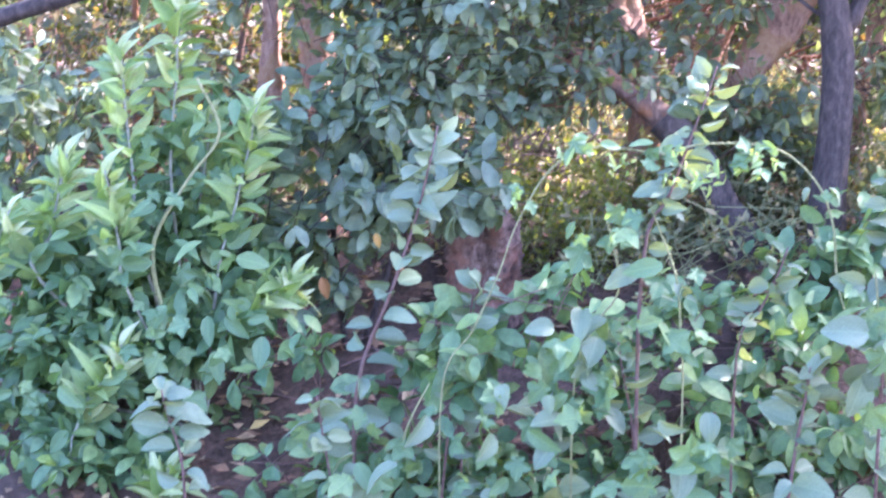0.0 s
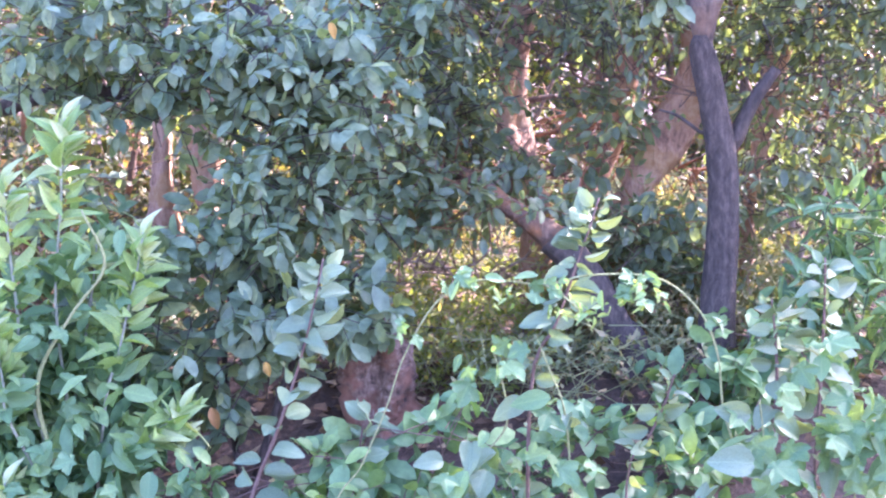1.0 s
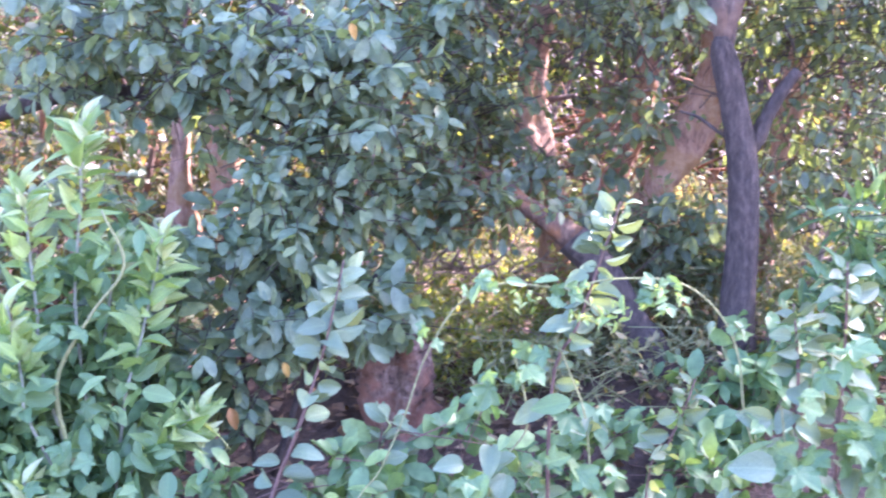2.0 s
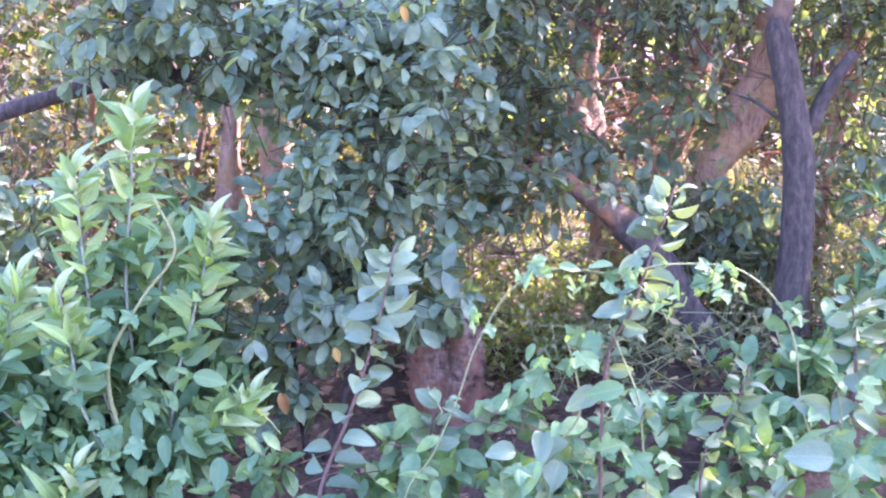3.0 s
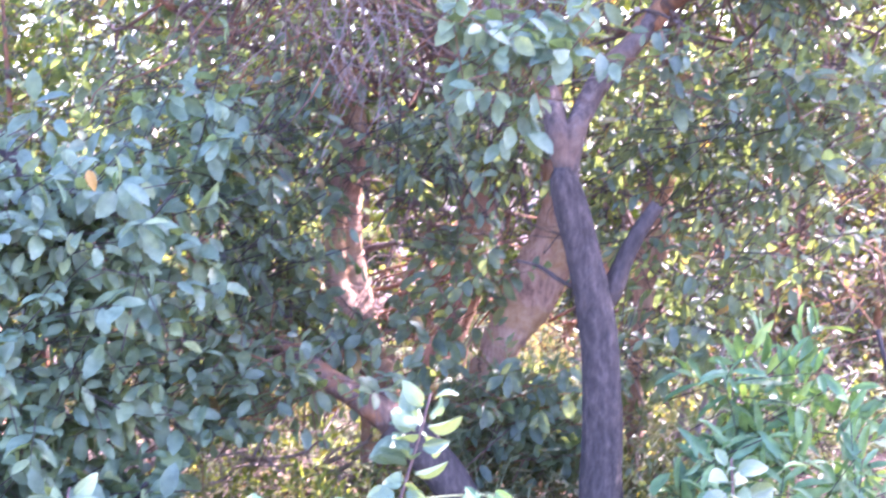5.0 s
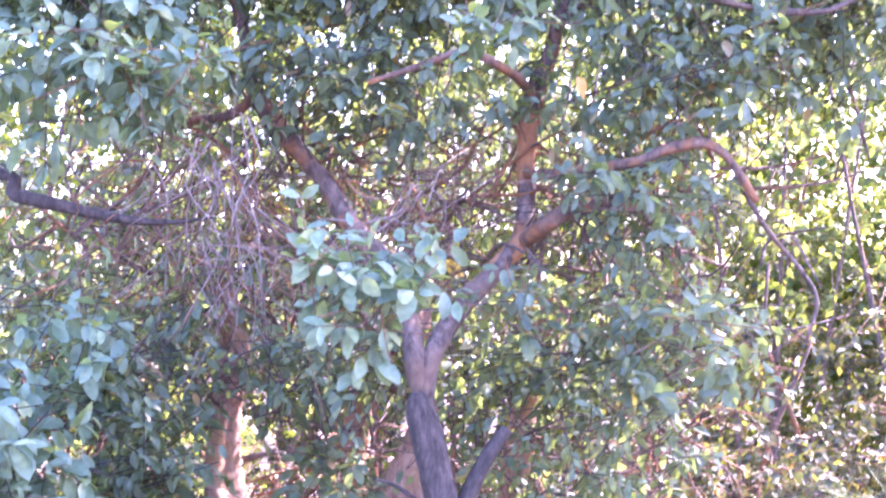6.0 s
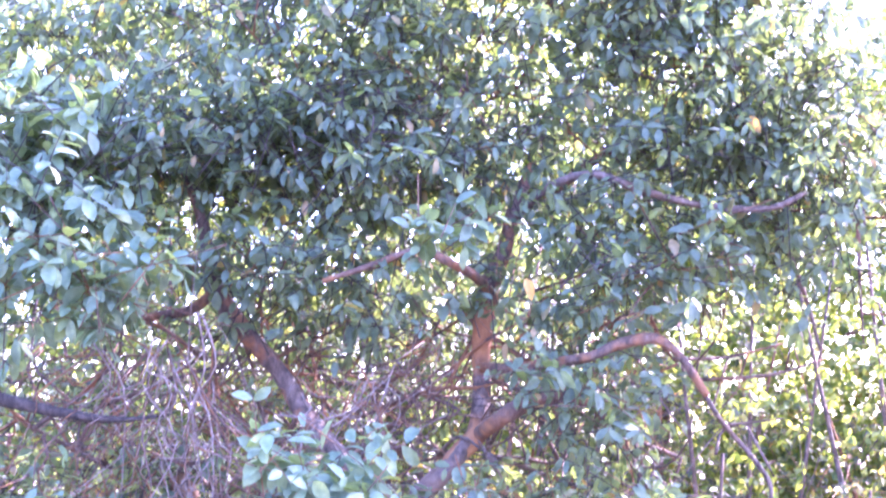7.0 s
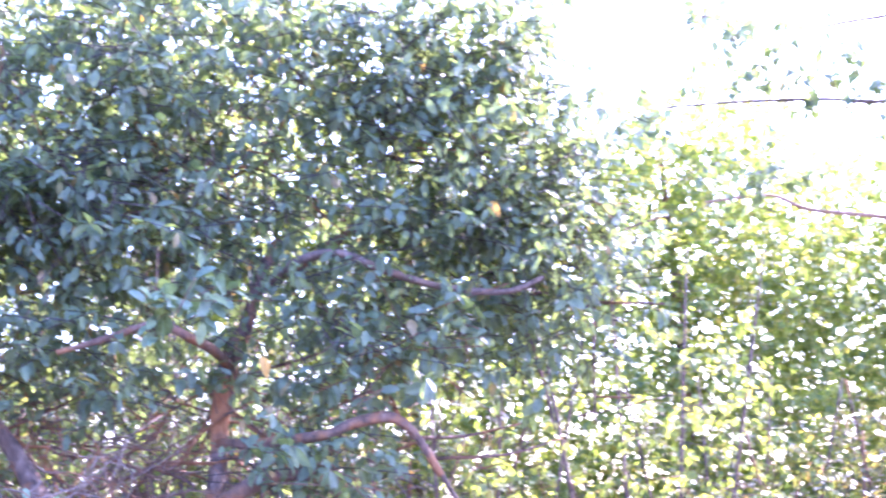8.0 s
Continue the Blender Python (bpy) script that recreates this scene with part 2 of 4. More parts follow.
def foliage(name, blobs, size, mat, parent, seed, per=8, label="", droop=0.35, slim=0.9, outline=ROUND, faces=ROUND_F, twig=None):
    """Rosettes of leaves on short twigs, spread through a crown."""
    rng = np.random.default_rng(seed)
    c = clusters_in(rng, blobs, per)
    n = len(c)
    axis = rng.normal(0, 1, (n, 3)) * (1, 1, 0.7) + (0, -0.35, 0.1)
    axis /= np.linalg.norm(axis, axis=1)[:, None]
    reach = rng.uniform(0.06, 0.16, n)
    u = np.tile(np.linspace(0.15, 1, per), (n, 1)) + rng.uniform(-0.06, 0.06, (n, per))
    at = c[:, None] + axis[:, None] * (u * reach[:, None])[..., None]
    out = rng.normal(0, 1, (n, per, 3))
    out -= (out * axis[:, None]).sum(-1, keepdims=True) * axis[:, None]
    out /= np.linalg.norm(out, axis=-1)[..., None]
    way = out + axis[:, None] * rng.uniform(0.2, 0.8, (n, per, 1)) + (0, 0, -droop)
    face = np.array((0, -0.45, 0.9)) + rng.normal(0, 0.45, (n, per, 3))
    length = size * rng.uniform(0.6, 1.15, (n, per)) * rng.uniform(0.8, 1.15, (n, 1))
    width = length * rng.uniform(0.55, 0.75, (n, per)) * slim
    ob = part(name, leaves_mesh(name, at.reshape(-1, 3), way.reshape(-1, 3), face.reshape(-1, 3), length.ravel(), width.ravel(), mat, outline, faces), parent, label)
    tagged(ob, kind="stuff")
    if twig:
        lines = [[(*(p0 - ax * rr * 1.2 + (0, 0, -0.02)), 0.0018), (*(p0 + ax * rr * 0.5), 0.0014), (*(p0 + ax * rr), 0.0008)] for p0, ax, rr in zip(c, axis, reach)]
        t = part("twig", twig_mesh("twig", lines, twig, 3, 2), parent)
        tagged(t, kind="stuff")
    return ob


# ---- ground ----
def ground_height(x, y):
    z = np.interp(y, [-40, 2.4, 3.9, 4.3, 4.75, 5.0, 5.6, 7.0, 9.0, 14, 60, 900], [-0.3, -0.3, -0.48, -0.36, -0.02, 0.1, 0.2, 0.3, 0.36, 0.4, 0.4, 0.4])
    rise = np.clip((np.asarray(x) - 0.12) / 0.3, 0, 1)
    dip = 0.2 * (1 - rise * rise * (3 - 2 * rise)) * np.exp(-((y - 4.95) / 0.45) ** 2)
    return z - dip + 0.05 * np.sin(1.7 * x + 0.6) * np.exp(-((y - 5) / 3) ** 2)


gx = np.concatenate([[-900, -200, -60, -25], np.linspace(-12, 14, 131), [27, 60, 200, 900]])
gy = np.concatenate([[-900, -200, -60, -20, -8, -3], np.linspace(0, 14, 141), [20, 40, 100, 300, 900]])
GX, GY = np.meshgrid(gx, gy)
rg = np.random.default_rng(5)
GZ = ground_height(GX, GY) + np.where((np.abs(GX) < 12) & (GY > 0) & (GY < 14), rg.normal(0, 0.012, GX.shape), 0)
nx, ny = len(gx), len(gy)
gi = np.arange(nx * ny).reshape(ny, nx)
gf = np.stack([gi[:-1, :-1], gi[:-1, 1:], gi[1:, 1:], gi[1:, :-1]], -1).reshape(-1, 4)
ground = new("ground", mesh_of("ground", np.stack([GX, GY, GZ], -1).reshape(-1, 3), gf, soil_mat))
tagged(ground, "bare brown crumbly soil bank under trees", "ground", kind="structure")


def on_ground(x, y, lift=0.0):
    return Vector((x, y, float(ground_height(x, y)) + lift))


def scatter_litter():
    rng = np.random.default_rng(8)
    n = 9000
    at = np.stack([rng.uniform(-2.8, 3.4, n), rng.uniform(3.8, 8.8, n), np.zeros(n)], -1)
    at[:, 2] = ground_height(at[:, 0], at[:, 1]) + rng.uniform(0.012, 0.03, n)
    way = np.stack([rng.normal(0, 1, n), rng.normal(0, 1, n), rng.normal(0.15, 0.2, n)], -1)
    face = np.stack([rng.normal(0, 0.35, n), rng.normal(0, 0.35, n), np.ones(n)], -1)
    ln = rng.uniform(0.03, 0.075, n)
    ob = new("leaf_litter", leaves_mesh("leaf_litter", at, way, face, ln, ln * 0.6, litter_mat, PLAIN, PLAIN_F))
    tagged(ob, "dry brown fallen leaves lying on the soil", "leaf litter", kind="stuff")


scatter_litter()


def weed_patch(x, y, rx, ry, rz, n, seed, label, mat=leaf_weed):
    ob = thing("weed_patch", on_ground(x, y), label, "weeds", "weeds on the bank")
    base = float(ground_height(x, y))
    foliage("leaves", [(x, y, base + rz * 0.7, rx, ry, rz, n)], 0.034, mat, ob, seed, per=9, slim=0.6, droop=-0.3, outline=PLAIN, faces=PLAIN_F, twig=stem_green)


weed_patch(-0.02, 5.6, 0.45, 0.35, 0.2, 210, 21, "fine yellow-green weeds on the bank", leaf_hedge)
weed_patch(0.75, 6.4, 0.6, 0.45, 0.26, 260, 22, "pale green fine weeds behind the leaning trunk")
weed_patch(1.6, 5.9, 0.7, 0.5, 0.22, 240, 23, "dull green low weeds beside the trunk")
weed_patch(-1.2, 6.2, 0.9, 0.5, 0.24, 260, 24, "dull green low weeds in the shade")
weed_patch(0.75, 5.65, 0.5, 0.3, 0.2, 260, 26, "pale green fine weeds beside the leaning trunk")
weed_patch(0.1, 6.3, 0.7, 0.4, 0.24, 260, 27, "sunlit yellow-green weeds on the bank")
weed_patch(2.3, 6.6, 0.7, 0.4, 0.3, 240, 28, "dull green weeds on the bank")
weed_patch(-0.5, 5.5, 0.6, 0.3, 0.16, 160, 29, "dull green low weeds by the stump")
weed_patch(0.56, 5.3, 0.32, 0.14, 0.27, 260, 19, "soft pale green weeds around the leaning trunk")
weed_patch(0.95, 5.3, 0.3, 0.14, 0.2, 150, 20, "dull green weeds at the foot of the trunk")
weed_patch(0.1, 5.3, 0.35, 0.12, 0.18, 230, 18, "bright yellow-green weeds beside the stump", leaf_hedge)
weed_patch(0.45, 4.95, 0.5, 0.3, 0.14, 120, 25, "dull green low weeds on bare soil")

# Pale blades: the brightness of sunlit patches is put into this colour.
sunlit_straw_mat = leaf_material("sunlit_straw", [(0.0, (0.42, 0.37, 0.25)), (0.6, (0.58, 0.52, 0.38)), (1.0, (0.72, 0.67, 0.52))], 0.35, 0.6)


def sunlit_straw_tuft(spot, wide, tall, n, seed):
    """Dry bleached stalks standing in for bright sunlit patches between the trunks."""
    rng = np.random.default_rng(seed)
    x0, y0, z0 = spot[:3]
    base = float(ground_height(x0, y0))
    tall = max(tall, z0 - base)
    ob = thing("sunlit_patch_tuft", (x0, y0, base), "tuft of bleached straw standing in for a bright sunlit patch", "dry grass", "dry grass tufts")
    at = np.stack([x0 + rng.normal(0, wide, n), y0 + rng.normal(0, 0.08, n), np.full(n, base - 0.01)], -1)
    way = np.stack([rng.normal(0, 0.16, n), rng.normal(0, 0.16, n), np.ones(n)], -1)
    face = np.stack([rng.normal(0.5, 0.6, n), -np.ones(n), rng.normal(0.2, 0.3, n)], -1)
    tagged(part("stalk", leaves_mesh("stalk", at, way, face, tall * rng.uniform(0.5, 1.25, n), rng.uniform(0.012, 0.026, n), sunlit_straw_mat), ob), kind="stuff")


for k, (spot, wide) in enumerate(zip([(0.839, 6.9, 0.588, 0.012), (-0.51, 6.9, 0.149, 0.012), (-0.23, 6.9, -0.167, 0.012), (-0.376, 6.9, 0.171, 0.012), (0.002, 6.9, -0.16, 0.012)], (0.035, 0.09, 0.06, 0.08, 0.06))):
    sunlit_straw_tuft(spot, wide, 0.2, 70, 170 + k)

# ---- main tree: dark forked trunk ----
main_tree = thing("fruit_tree", on_ground(0.74, 4.98), "fruit tree with a dark furrowed forked trunk and rusty limbs", "tree")
limb("trunk", [(0.753, 4.98, -0.2, 0.075)] + [(0.743, 4.98, 0.269, 0.054), (0.746, 4.98, 0.4, 0.05), (0.753, 4.98, 0.595, 0.046), (0.748, 4.98, 0.772, 0.043), (0.727, 4.98, 0.915, 0.04), (0.7, 4.98, 1.039, 0.04), (0.683, 4.98, 1.11, 0.034), (0.681, 4.98, 1.145, 0.018)], bark_dark, main_tree, sides=14)
limb("limb", [(0.752, 5, 0.81, 0.022), (0.786, 5, 0.857, 0.026), (0.816, 5, 0.92, 0.022), (0.856, 5, 0.989, 0.019), (0.901, 5, 1.05, 0.016)], bark_dark, main_tree, seed=4)
limb("limb", [(0.703, 5.02, 1.056, 0.019), (0.703, 5.02, 1.131, 0.025), (0.719, 5.02, 1.218, 0.027), (0.76, 5.08, 1.295, 0.026), (0.82, 5.14, 1.37, 0.026), (0.902, 5.2, 1.442, 0.026), (0.951, 5.24, 1.496, 0.025)], bark_grey, main_tree, seed=5)
limb("limb", [(0.863, 5.17, 1.407, 0.022), (0.921, 5.22, 1.467, 0.025), (0.977, 5.26, 1.521, 0.027), (1, 5.3, 1.638, 0.026), (1.001, 5.3, 1.761, 0.026), (1.026, 5.3, 1.915, 0.028), (1.07, 5.3, 2.016, 0.023), (1.102, 5.3, 2.131, 0.018), (1.161, 5.3, 2.253, 0.014)], bark_brown, main_tree, seed=5)
limb("twig", [(0.733, 4.98, 0.855, 0.008), (0.679, 4.98, 0.881, 0.006), (0.621, 4.98, 0.923, 0.005), (0.571, 4.98, 0.939, 0.003)], bark_dark, main_tree, sides=6, seed=16)
limb("twig", [(0.322, 5.6, 0.96, 0.007), (0.25, 5.6, 0.949, 0.009), (0.177, 5.6, 0.932, 0.009), (0.078, 5.6, 0.925, 0.006)], bark_grey, main_tree, sides=6, seed=17)
limb("limb", [(0.979, 5.26, 1.514, 0.021), (1.025, 5.12, 1.554, 0.022), (1.1, 5.12, 1.596, 0.022), (1.196, 5.12, 1.608, 0.017), (1.277, 5.12, 1.571, 0.013), (1.312, 5.12, 1.504, 0.009)], bark_rust, main_tree, seed=6)
limb("limb", [(0.997, 5.28, 1.697, 0.013), (1.084, 5.15, 1.688, 0.013), (1.245, 5.04, 1.704, 0.014), (1.32, 5.04, 1.732, 0.015), (1.416, 5.04, 1.747, 0.014), (1.48, 5.04, 1.706, 0.012), (1.549, 5.04, 1.598, 0.009)], bark_rust, main_tree, seed=7)
limb("limb", [(0.698, 5.02, 1.056, 0.019), (0.693, 5.02, 1.131, 0.025), (0.678, 5.02, 1.233, 0.027), (0.666, 5.1, 1.335, 0.025), (0.61, 5.18, 1.467, 0.025), (0.551, 5.23, 1.544, 0.024)], bark_grey, main_tree, seed=8)
limb("limb", [(0.637, 5.14, 1.407, 0.02), (0.587, 5.2, 1.498, 0.023), (0.522, 5.26, 1.587, 0.025), (0.461, 5.3, 1.694, 0.025), (0.358, 5.3, 1.819, 0.026), (0.292, 5.3, 1.92, 0.024), (0.274, 5.3, 2.005, 0.02), (0.251, 5.3, 2.129, 0.015), (0.201, 5.3, 2.27, 0.011)], bark_brown, main_tree, seed=8)
limb("limb", [(0.651, 5.6, 1.101, 0.027), (0.606, 5.6, 1.243, 0.027), (0.537, 5.6, 1.355, 0.026), (0.466, 5.6, 1.446, 0.024), (0.396, 5.6, 1.523, 0.019)], bark_grey, main_tree, seed=15)
limb("limb", [(1.023, 5.28, 1.905, 0.014), (0.959, 5.15, 1.938, 0.013), (0.892, 5.04, 1.955, 0.011), (0.82, 5.04, 1.986, 0.01), (0.703, 5.04, 1.948, 0.009), (0.576, 5.04, 1.909, 0.007)], bark_rust, main_tree, seed=9)
limb("limb", [(1.085, 5.3, 2.077, 0.011), (1.161, 5.15, 2.152, 0.012), (1.279, 5.08, 2.182, 0.011), (1.418, 5.08, 2.136, 0.011), (1.572, 5.08, 2.095, 0.009), (1.743, 5.08, 2.086, 0.009), (1.851, 5.08, 2.127, 0.006)], bark_grey, main_tree, seed=10)
limb("limb", [(1.114, 5.4, 2.138, 0.016), (1.243, 5.4, 2.207, 0.014), (1.374, 5.4, 2.3, 0.014), (1.488, 5.4, 2.361, 0.013), (1.619, 5.4, 2.423, 0.011), (1.752, 5.4, 2.55, 0.008)], bark_rust, main_tree, seed=11)
limb("limb", [(1.574, 5.35, 1.691, 0.009), (1.655, 5.35, 1.549, 0.007), (1.754, 5.35, 1.422, 0.007), (1.789, 5.35, 1.345, 0.006), (1.757, 5.35, 1.24, 0.005)], bark_grey, main_tree, seed=12)
limb("limb", [(1.833, 5.4, 2.132, 0.009), (1.892, 5.4, 2.004, 0.008), (1.936, 5.4, 1.861, 0.006), (1.964, 5.4, 1.734, 0.004)], bark_grey, main_tree, seed=13)
limb("limb", [(0.292, 5.3, 1.92, 0.015), (0.223, 5.3, 1.867, 0.014), (0.133, 5.3, 1.853, 0.011), (0.057, 5.3, 1.823, 0.008)], bark_rust, main_tree, seed=14)

crown_middle = [
    (0.035, 5.3, 2.318, 0.519, 0.35, 0.236, 409),
    (0.722, 5.3, 2.277, 0.516, 0.35, 0.235, 464),
    (1.42, 5.3, 2.296, 0.48, 0.35, 0.223, 170),
    (1.771, 5.3, 2.072, 0.274, 0.3, 0.258, 90),
    (1.282, 5.2, 1.976, 0.337, 0.3, 0.245, 136),
    (0.588, 5.3, 1.922, 0.43, 0.3, 0.184, 163),
    (1.3, 5.2, 1.612, 0.258, 0.25, 0.167, 65),
    (0.151, 5.6, 1.719, 0.54, 0.25, 0.245, 120),
    (0.888, 5.7, 1.811, 0.503, 0.25, 0.219, 88),
    (0.076, 5.5, 1.366, 0.416, 0.25, 0.252, 112),
    (1.313, 5.2, 1.283, 0.281, 0.25, 0.223, 68),
    (0.877, 5.5, 1.253, 0.451, 0.25, 0.211, 101)]
crown_top = [
    (1.04, 5.3, 2.728, 0.687, 0.35, 0.278, 440),
    (1.692, 5.3, 2.542, 0.434, 0.35, 0.35, 347),
    (1.919, 5.3, 2.184, 0.333, 0.3, 0.333, 208),
    (0.55, 5.3, 2.514, 0.478, 0.3, 0.318, 208),
    (0.78, 5.4, 3.028, 0.712, 0.35, 0.22, 221),
    (1.599, 5.3, 2.892, 0.391, 0.35, 0.204, 127),
    (0.149, 5.5, 2.815, 0.438, 0.3, 0.286, 178),
    (1.731, 5.4, 2.827, 0.344, 0.3, 0.206, 102),
    (1.904, 5.4, 2.459, 0.254, 0.25, 0.254, 76),
    (-0.133, 5.6, 2.698, 0.446, 0.3, 0.24, 150),
    (0.386, 5.1, 1.948, 0.133, 0.08, 0.133, 14)]
crown_skirt = [
    (-0.037, 5.2, 1.083, 0.181, 0.25, 0.28, 104),
    (0.454, 5.2, 1.203, 0.215, 0.2, 0.115, 65),
    (1.135, 5.3, 1.077, 0.36, 0.3, 0.326, 170),
    (1.017, 5.4, 0.718, 0.228, 0.3, 0.193, 75),
    (-0.055, 5.4, 0.752, 0.191, 0.25, 0.226, 97),
    (0.607, 5.5, 0.481, 0.179, 0.2, 0.108, 97)]
crown_back = [(-0.35, 5.6, 1.45, 0.3, 0.2, 0.3, 70), (0.1, 5.75, 1.3, 0.35, 0.15, 0.25, 50), (0.25, 6.0, 2.5, 0.7, 0.25, 0.45, 150), (1.0, 6.0, 2.75, 0.5, 0.25, 0.4, 110), (1.55, 5.9, 2.3, 0.35, 0.2, 0.35, 60), (0.7, 6.1, 2.0, 0.6, 0.2, 0.3, 70)]
foliage("crown", crown_middle + crown_top + crown_skirt + crown_back, 0.047, leaf_dark, main_tree, 31, slim=0.78, droop=0.8, twig=bark_dark)
def branchlets(owner, starts, n, seed, mat, reach=0.45):
    """Crooked thin branchlets growing out from the limbs."""
    rng = np.random.default_rng(seed)
    lines = []
    for k in range(n):
        i = rng.integers(len(starts) - 1)
        p0 = np.array(starts[i][:3]) + (np.array(starts[i + 1][:3]) - np.array(starts[i][:3])) * rng.uniform()
        d = rng.normal(0, 1, 3) * (1, 0.5, 0.8) + (0, -0.15, 0.15)
        d *= reach * rng.uniform(0.4, 1.1) / np.linalg.norm(d)
        mid = p0 + d * 0.5 + rng.normal(0, 0.05, 3)
        end = p0 + d + rng.normal(0, 0.06, 3)
        r = rng.uniform(0.003, 0.007)
        lines.append([(*p0, r), (*mid, r * 0.7), (*end, r * 0.35)])
        for b in range(2):
            q = mid + (end - mid) * rng.uniform(0, 0.8)
            lines.append([(*q, r * 0.5), (*(q + rng.normal(0, 0.07, 3)), r * 0.35), (*(q + rng.normal(0, 0.13, 3)), r * 0.2)])
    tagged(part("branchlet", twig_mesh("branchlet", lines, mat, 5, 3), owner), kind="stuff")


branchlets(main_tree, [(0.096, 5.35, 1.766, 0.005), (0.461, 5.35, 1.696, 0.005), (0.356, 5.35, 1.823, 0.005), (0.798, 5.35, 1.628, 0.005), (1.005, 5.35, 1.703, 0.005), (1.031, 5.35, 1.921, 0.005), (1.232, 5.35, 1.621, 0.005), (1.481, 5.35, 1.771, 0.005), (1.626, 5.35, 1.613, 0.005)], 70, 35, bark_rust)
branchlets(main_tree, [(-0.132, 5.4, 1.65, 0.005), (0.255, 5.4, 1.49, 0.005), (0.631, 5.4, 1.45, 0.005), (0.938, 5.4, 1.473, 0.005), (1.329, 5.4, 1.433, 0.005), (1.729, 5.4, 1.455, 0.005)], 45, 36, bark_grey)
branchlets(main_tree, [(-0.26, 5.45, 1.593, 0.005), (-0.052, 5.45, 1.473, 0.005), (0.181, 5.45, 1.385, 0.005), (0.364, 5.45, 1.299, 0.005), (0.49, 5.45, 1.578, 0.005), (0.632, 5.45, 1.67, 0.005)], 50, 39, bark_rust, 0.4)
branchlets(main_tree, [(0.553, 5.4, 2.458, 0.005), (1.019, 5.4, 2.474, 0.005), (1.515, 5.4, 2.576, 0.005), (1.939, 5.4, 2.335, 0.005), (2.106, 5.4, 2.086, 0.005)], 45, 37, bark_rust)
branchlets(main_tree, [(-0.032, 5.5, 1.22, 0.006), (0.223, 5.5, 1.061, 0.006), (0.485, 5.5, 1.109, 0.006), (1.009, 5.5, 0.96, 0.006), (1.327, 5.5, 1.038, 0.006)], 35, 38, bark_grey, 0.35)
foliage("leaf_spray", [(0.519, 4.7, 1.432, 0.154, 0.12, 0.09, 26), (0.588, 4.7, 1.345, 0.075, 0.08, 0.062, 8),
                       (-0.015, 4.8, 1.918, 0.233, 0.15, 0.179, 36), (0.885, 4.9, 2.031, 0.085, 0.1, 0.07, 8)], 0.066, leaf_blue, main_tree, 32, twig=bark_rust)
foliage("leaf_spray", [(1.326, 4.95, 1.255, 0.236, 0.12, 0.139, 34), (1.225, 4.95, 1.543, 0.156, 0.1, 0.086, 9), (1.09, 4.97, 1.69, 0.086, 0.05, 0.043, 6), (0.892, 4.95, 1.389, 0.097, 0.06, 0.083, 9),
                       (1.495, 5, 1.918, 0.222, 0.1, 0.177, 22)], 0.054, leaf_dark, main_tree, 37, slim=0.8, droop=0.6, twig=bark_rust)

# ---- leaning trunk ----
lean_tree = thing("leaning_tree", on_ground(0.58, 5.07), "leaning tree trunk, dark foot and reddish-brown bark above", "tree")
limb("trunk", [(0.60, 5.07, -0.16, 0.066), (0.517, 5.07, 0.217, 0.058), (0.464, 5.07, 0.309, 0.050), (0.407, 5.07, 0.409, 0.047), (0.342, 5.07, 0.498, 0.045), (0.277, 5.08, 0.566, 0.044)], bark_dark, lean_tree, sides=14, rough=0.2, seed=20)
limb("limb", [(0.360, 5.10, 0.477, 0.033), (0.286, 5.10, 0.556, 0.041), (0.204, 5.10, 0.618, 0.036), (0.123, 5.10, 0.673, 0.033), (0.058, 5.15, 0.718, 0.025), (-0.017, 5.22, 0.763, 0.015), (-0.085, 5.30, 0.809, 0.007)], bark_rust, lean_tree, "reddish-brown weathered bark", sides=14, rough=0.25, seed=20)
foliage("crown", [(0.057, 4.98, 0.686, 0.071, 0.05, 0.056, 9), (-0.046, 5.00, 0.733, 0.080, 0.05, 0.072, 12), (0.217, 4.98, 0.676, 0.048, 0.04, 0.040, 4), (-0.074, 5.20, 0.790, 0.133, 0.12, 0.117, 26), (-0.121, 5.05, 0.656, 0.113, 0.12, 0.081, 16), (0.026, 5.35, 0.847, 0.103, 0.12, 0.103, 14), (0.400, 5.30, 0.778, 0.102, 0.12, 0.102, 12), (0.489, 5.35, 0.876, 0.077, 0.12, 0.120, 12), (0.565, 5.25, 0.559, 0.126, 0.08, 0.093, 44), (0.701, 5.25, 0.489, 0.101, 0.08, 0.084, 26), (0.331, 5.30, 0.607, 0.102, 0.12, 0.068, 14), (0.093, 5.30, 0.764, 0.085, 0.12, 0.068, 10), (-0.008, 5.00, 0.612, 0.072, 0.12, 0.048, 6), (0.421, 5.35, 0.945, 0.069, 0.12, 0.069, 8), (0.197, 5.35, 0.724, 0.069, 0.12, 0.086, 8)], 0.055, leaf_dark, lean_tree, 33, twig=bark_rust)

# ---- pale trunks further back ----
def pale_tree(points, seed, label, blobs):
    p0 = points[0]
    ob = thing("pale_tree", on_ground(p0[0], p0[1]), label, "tree", "pale trunks behind")
    points = [(a, b, c, r * 1.08) for a, b, c, r in points]
    limb("trunk", [(p0[0], p0[1], float(ground_height(p0[0], p0[1])) - 0.05, p0[3] * 1.05)] + points, bark_tan, ob, sides=18, rough=0.42, seed=seed, steps=10)
    foliage("crown", blobs, 0.06, leaf_dark, ob, seed, twig=bark_rust)
    return ob


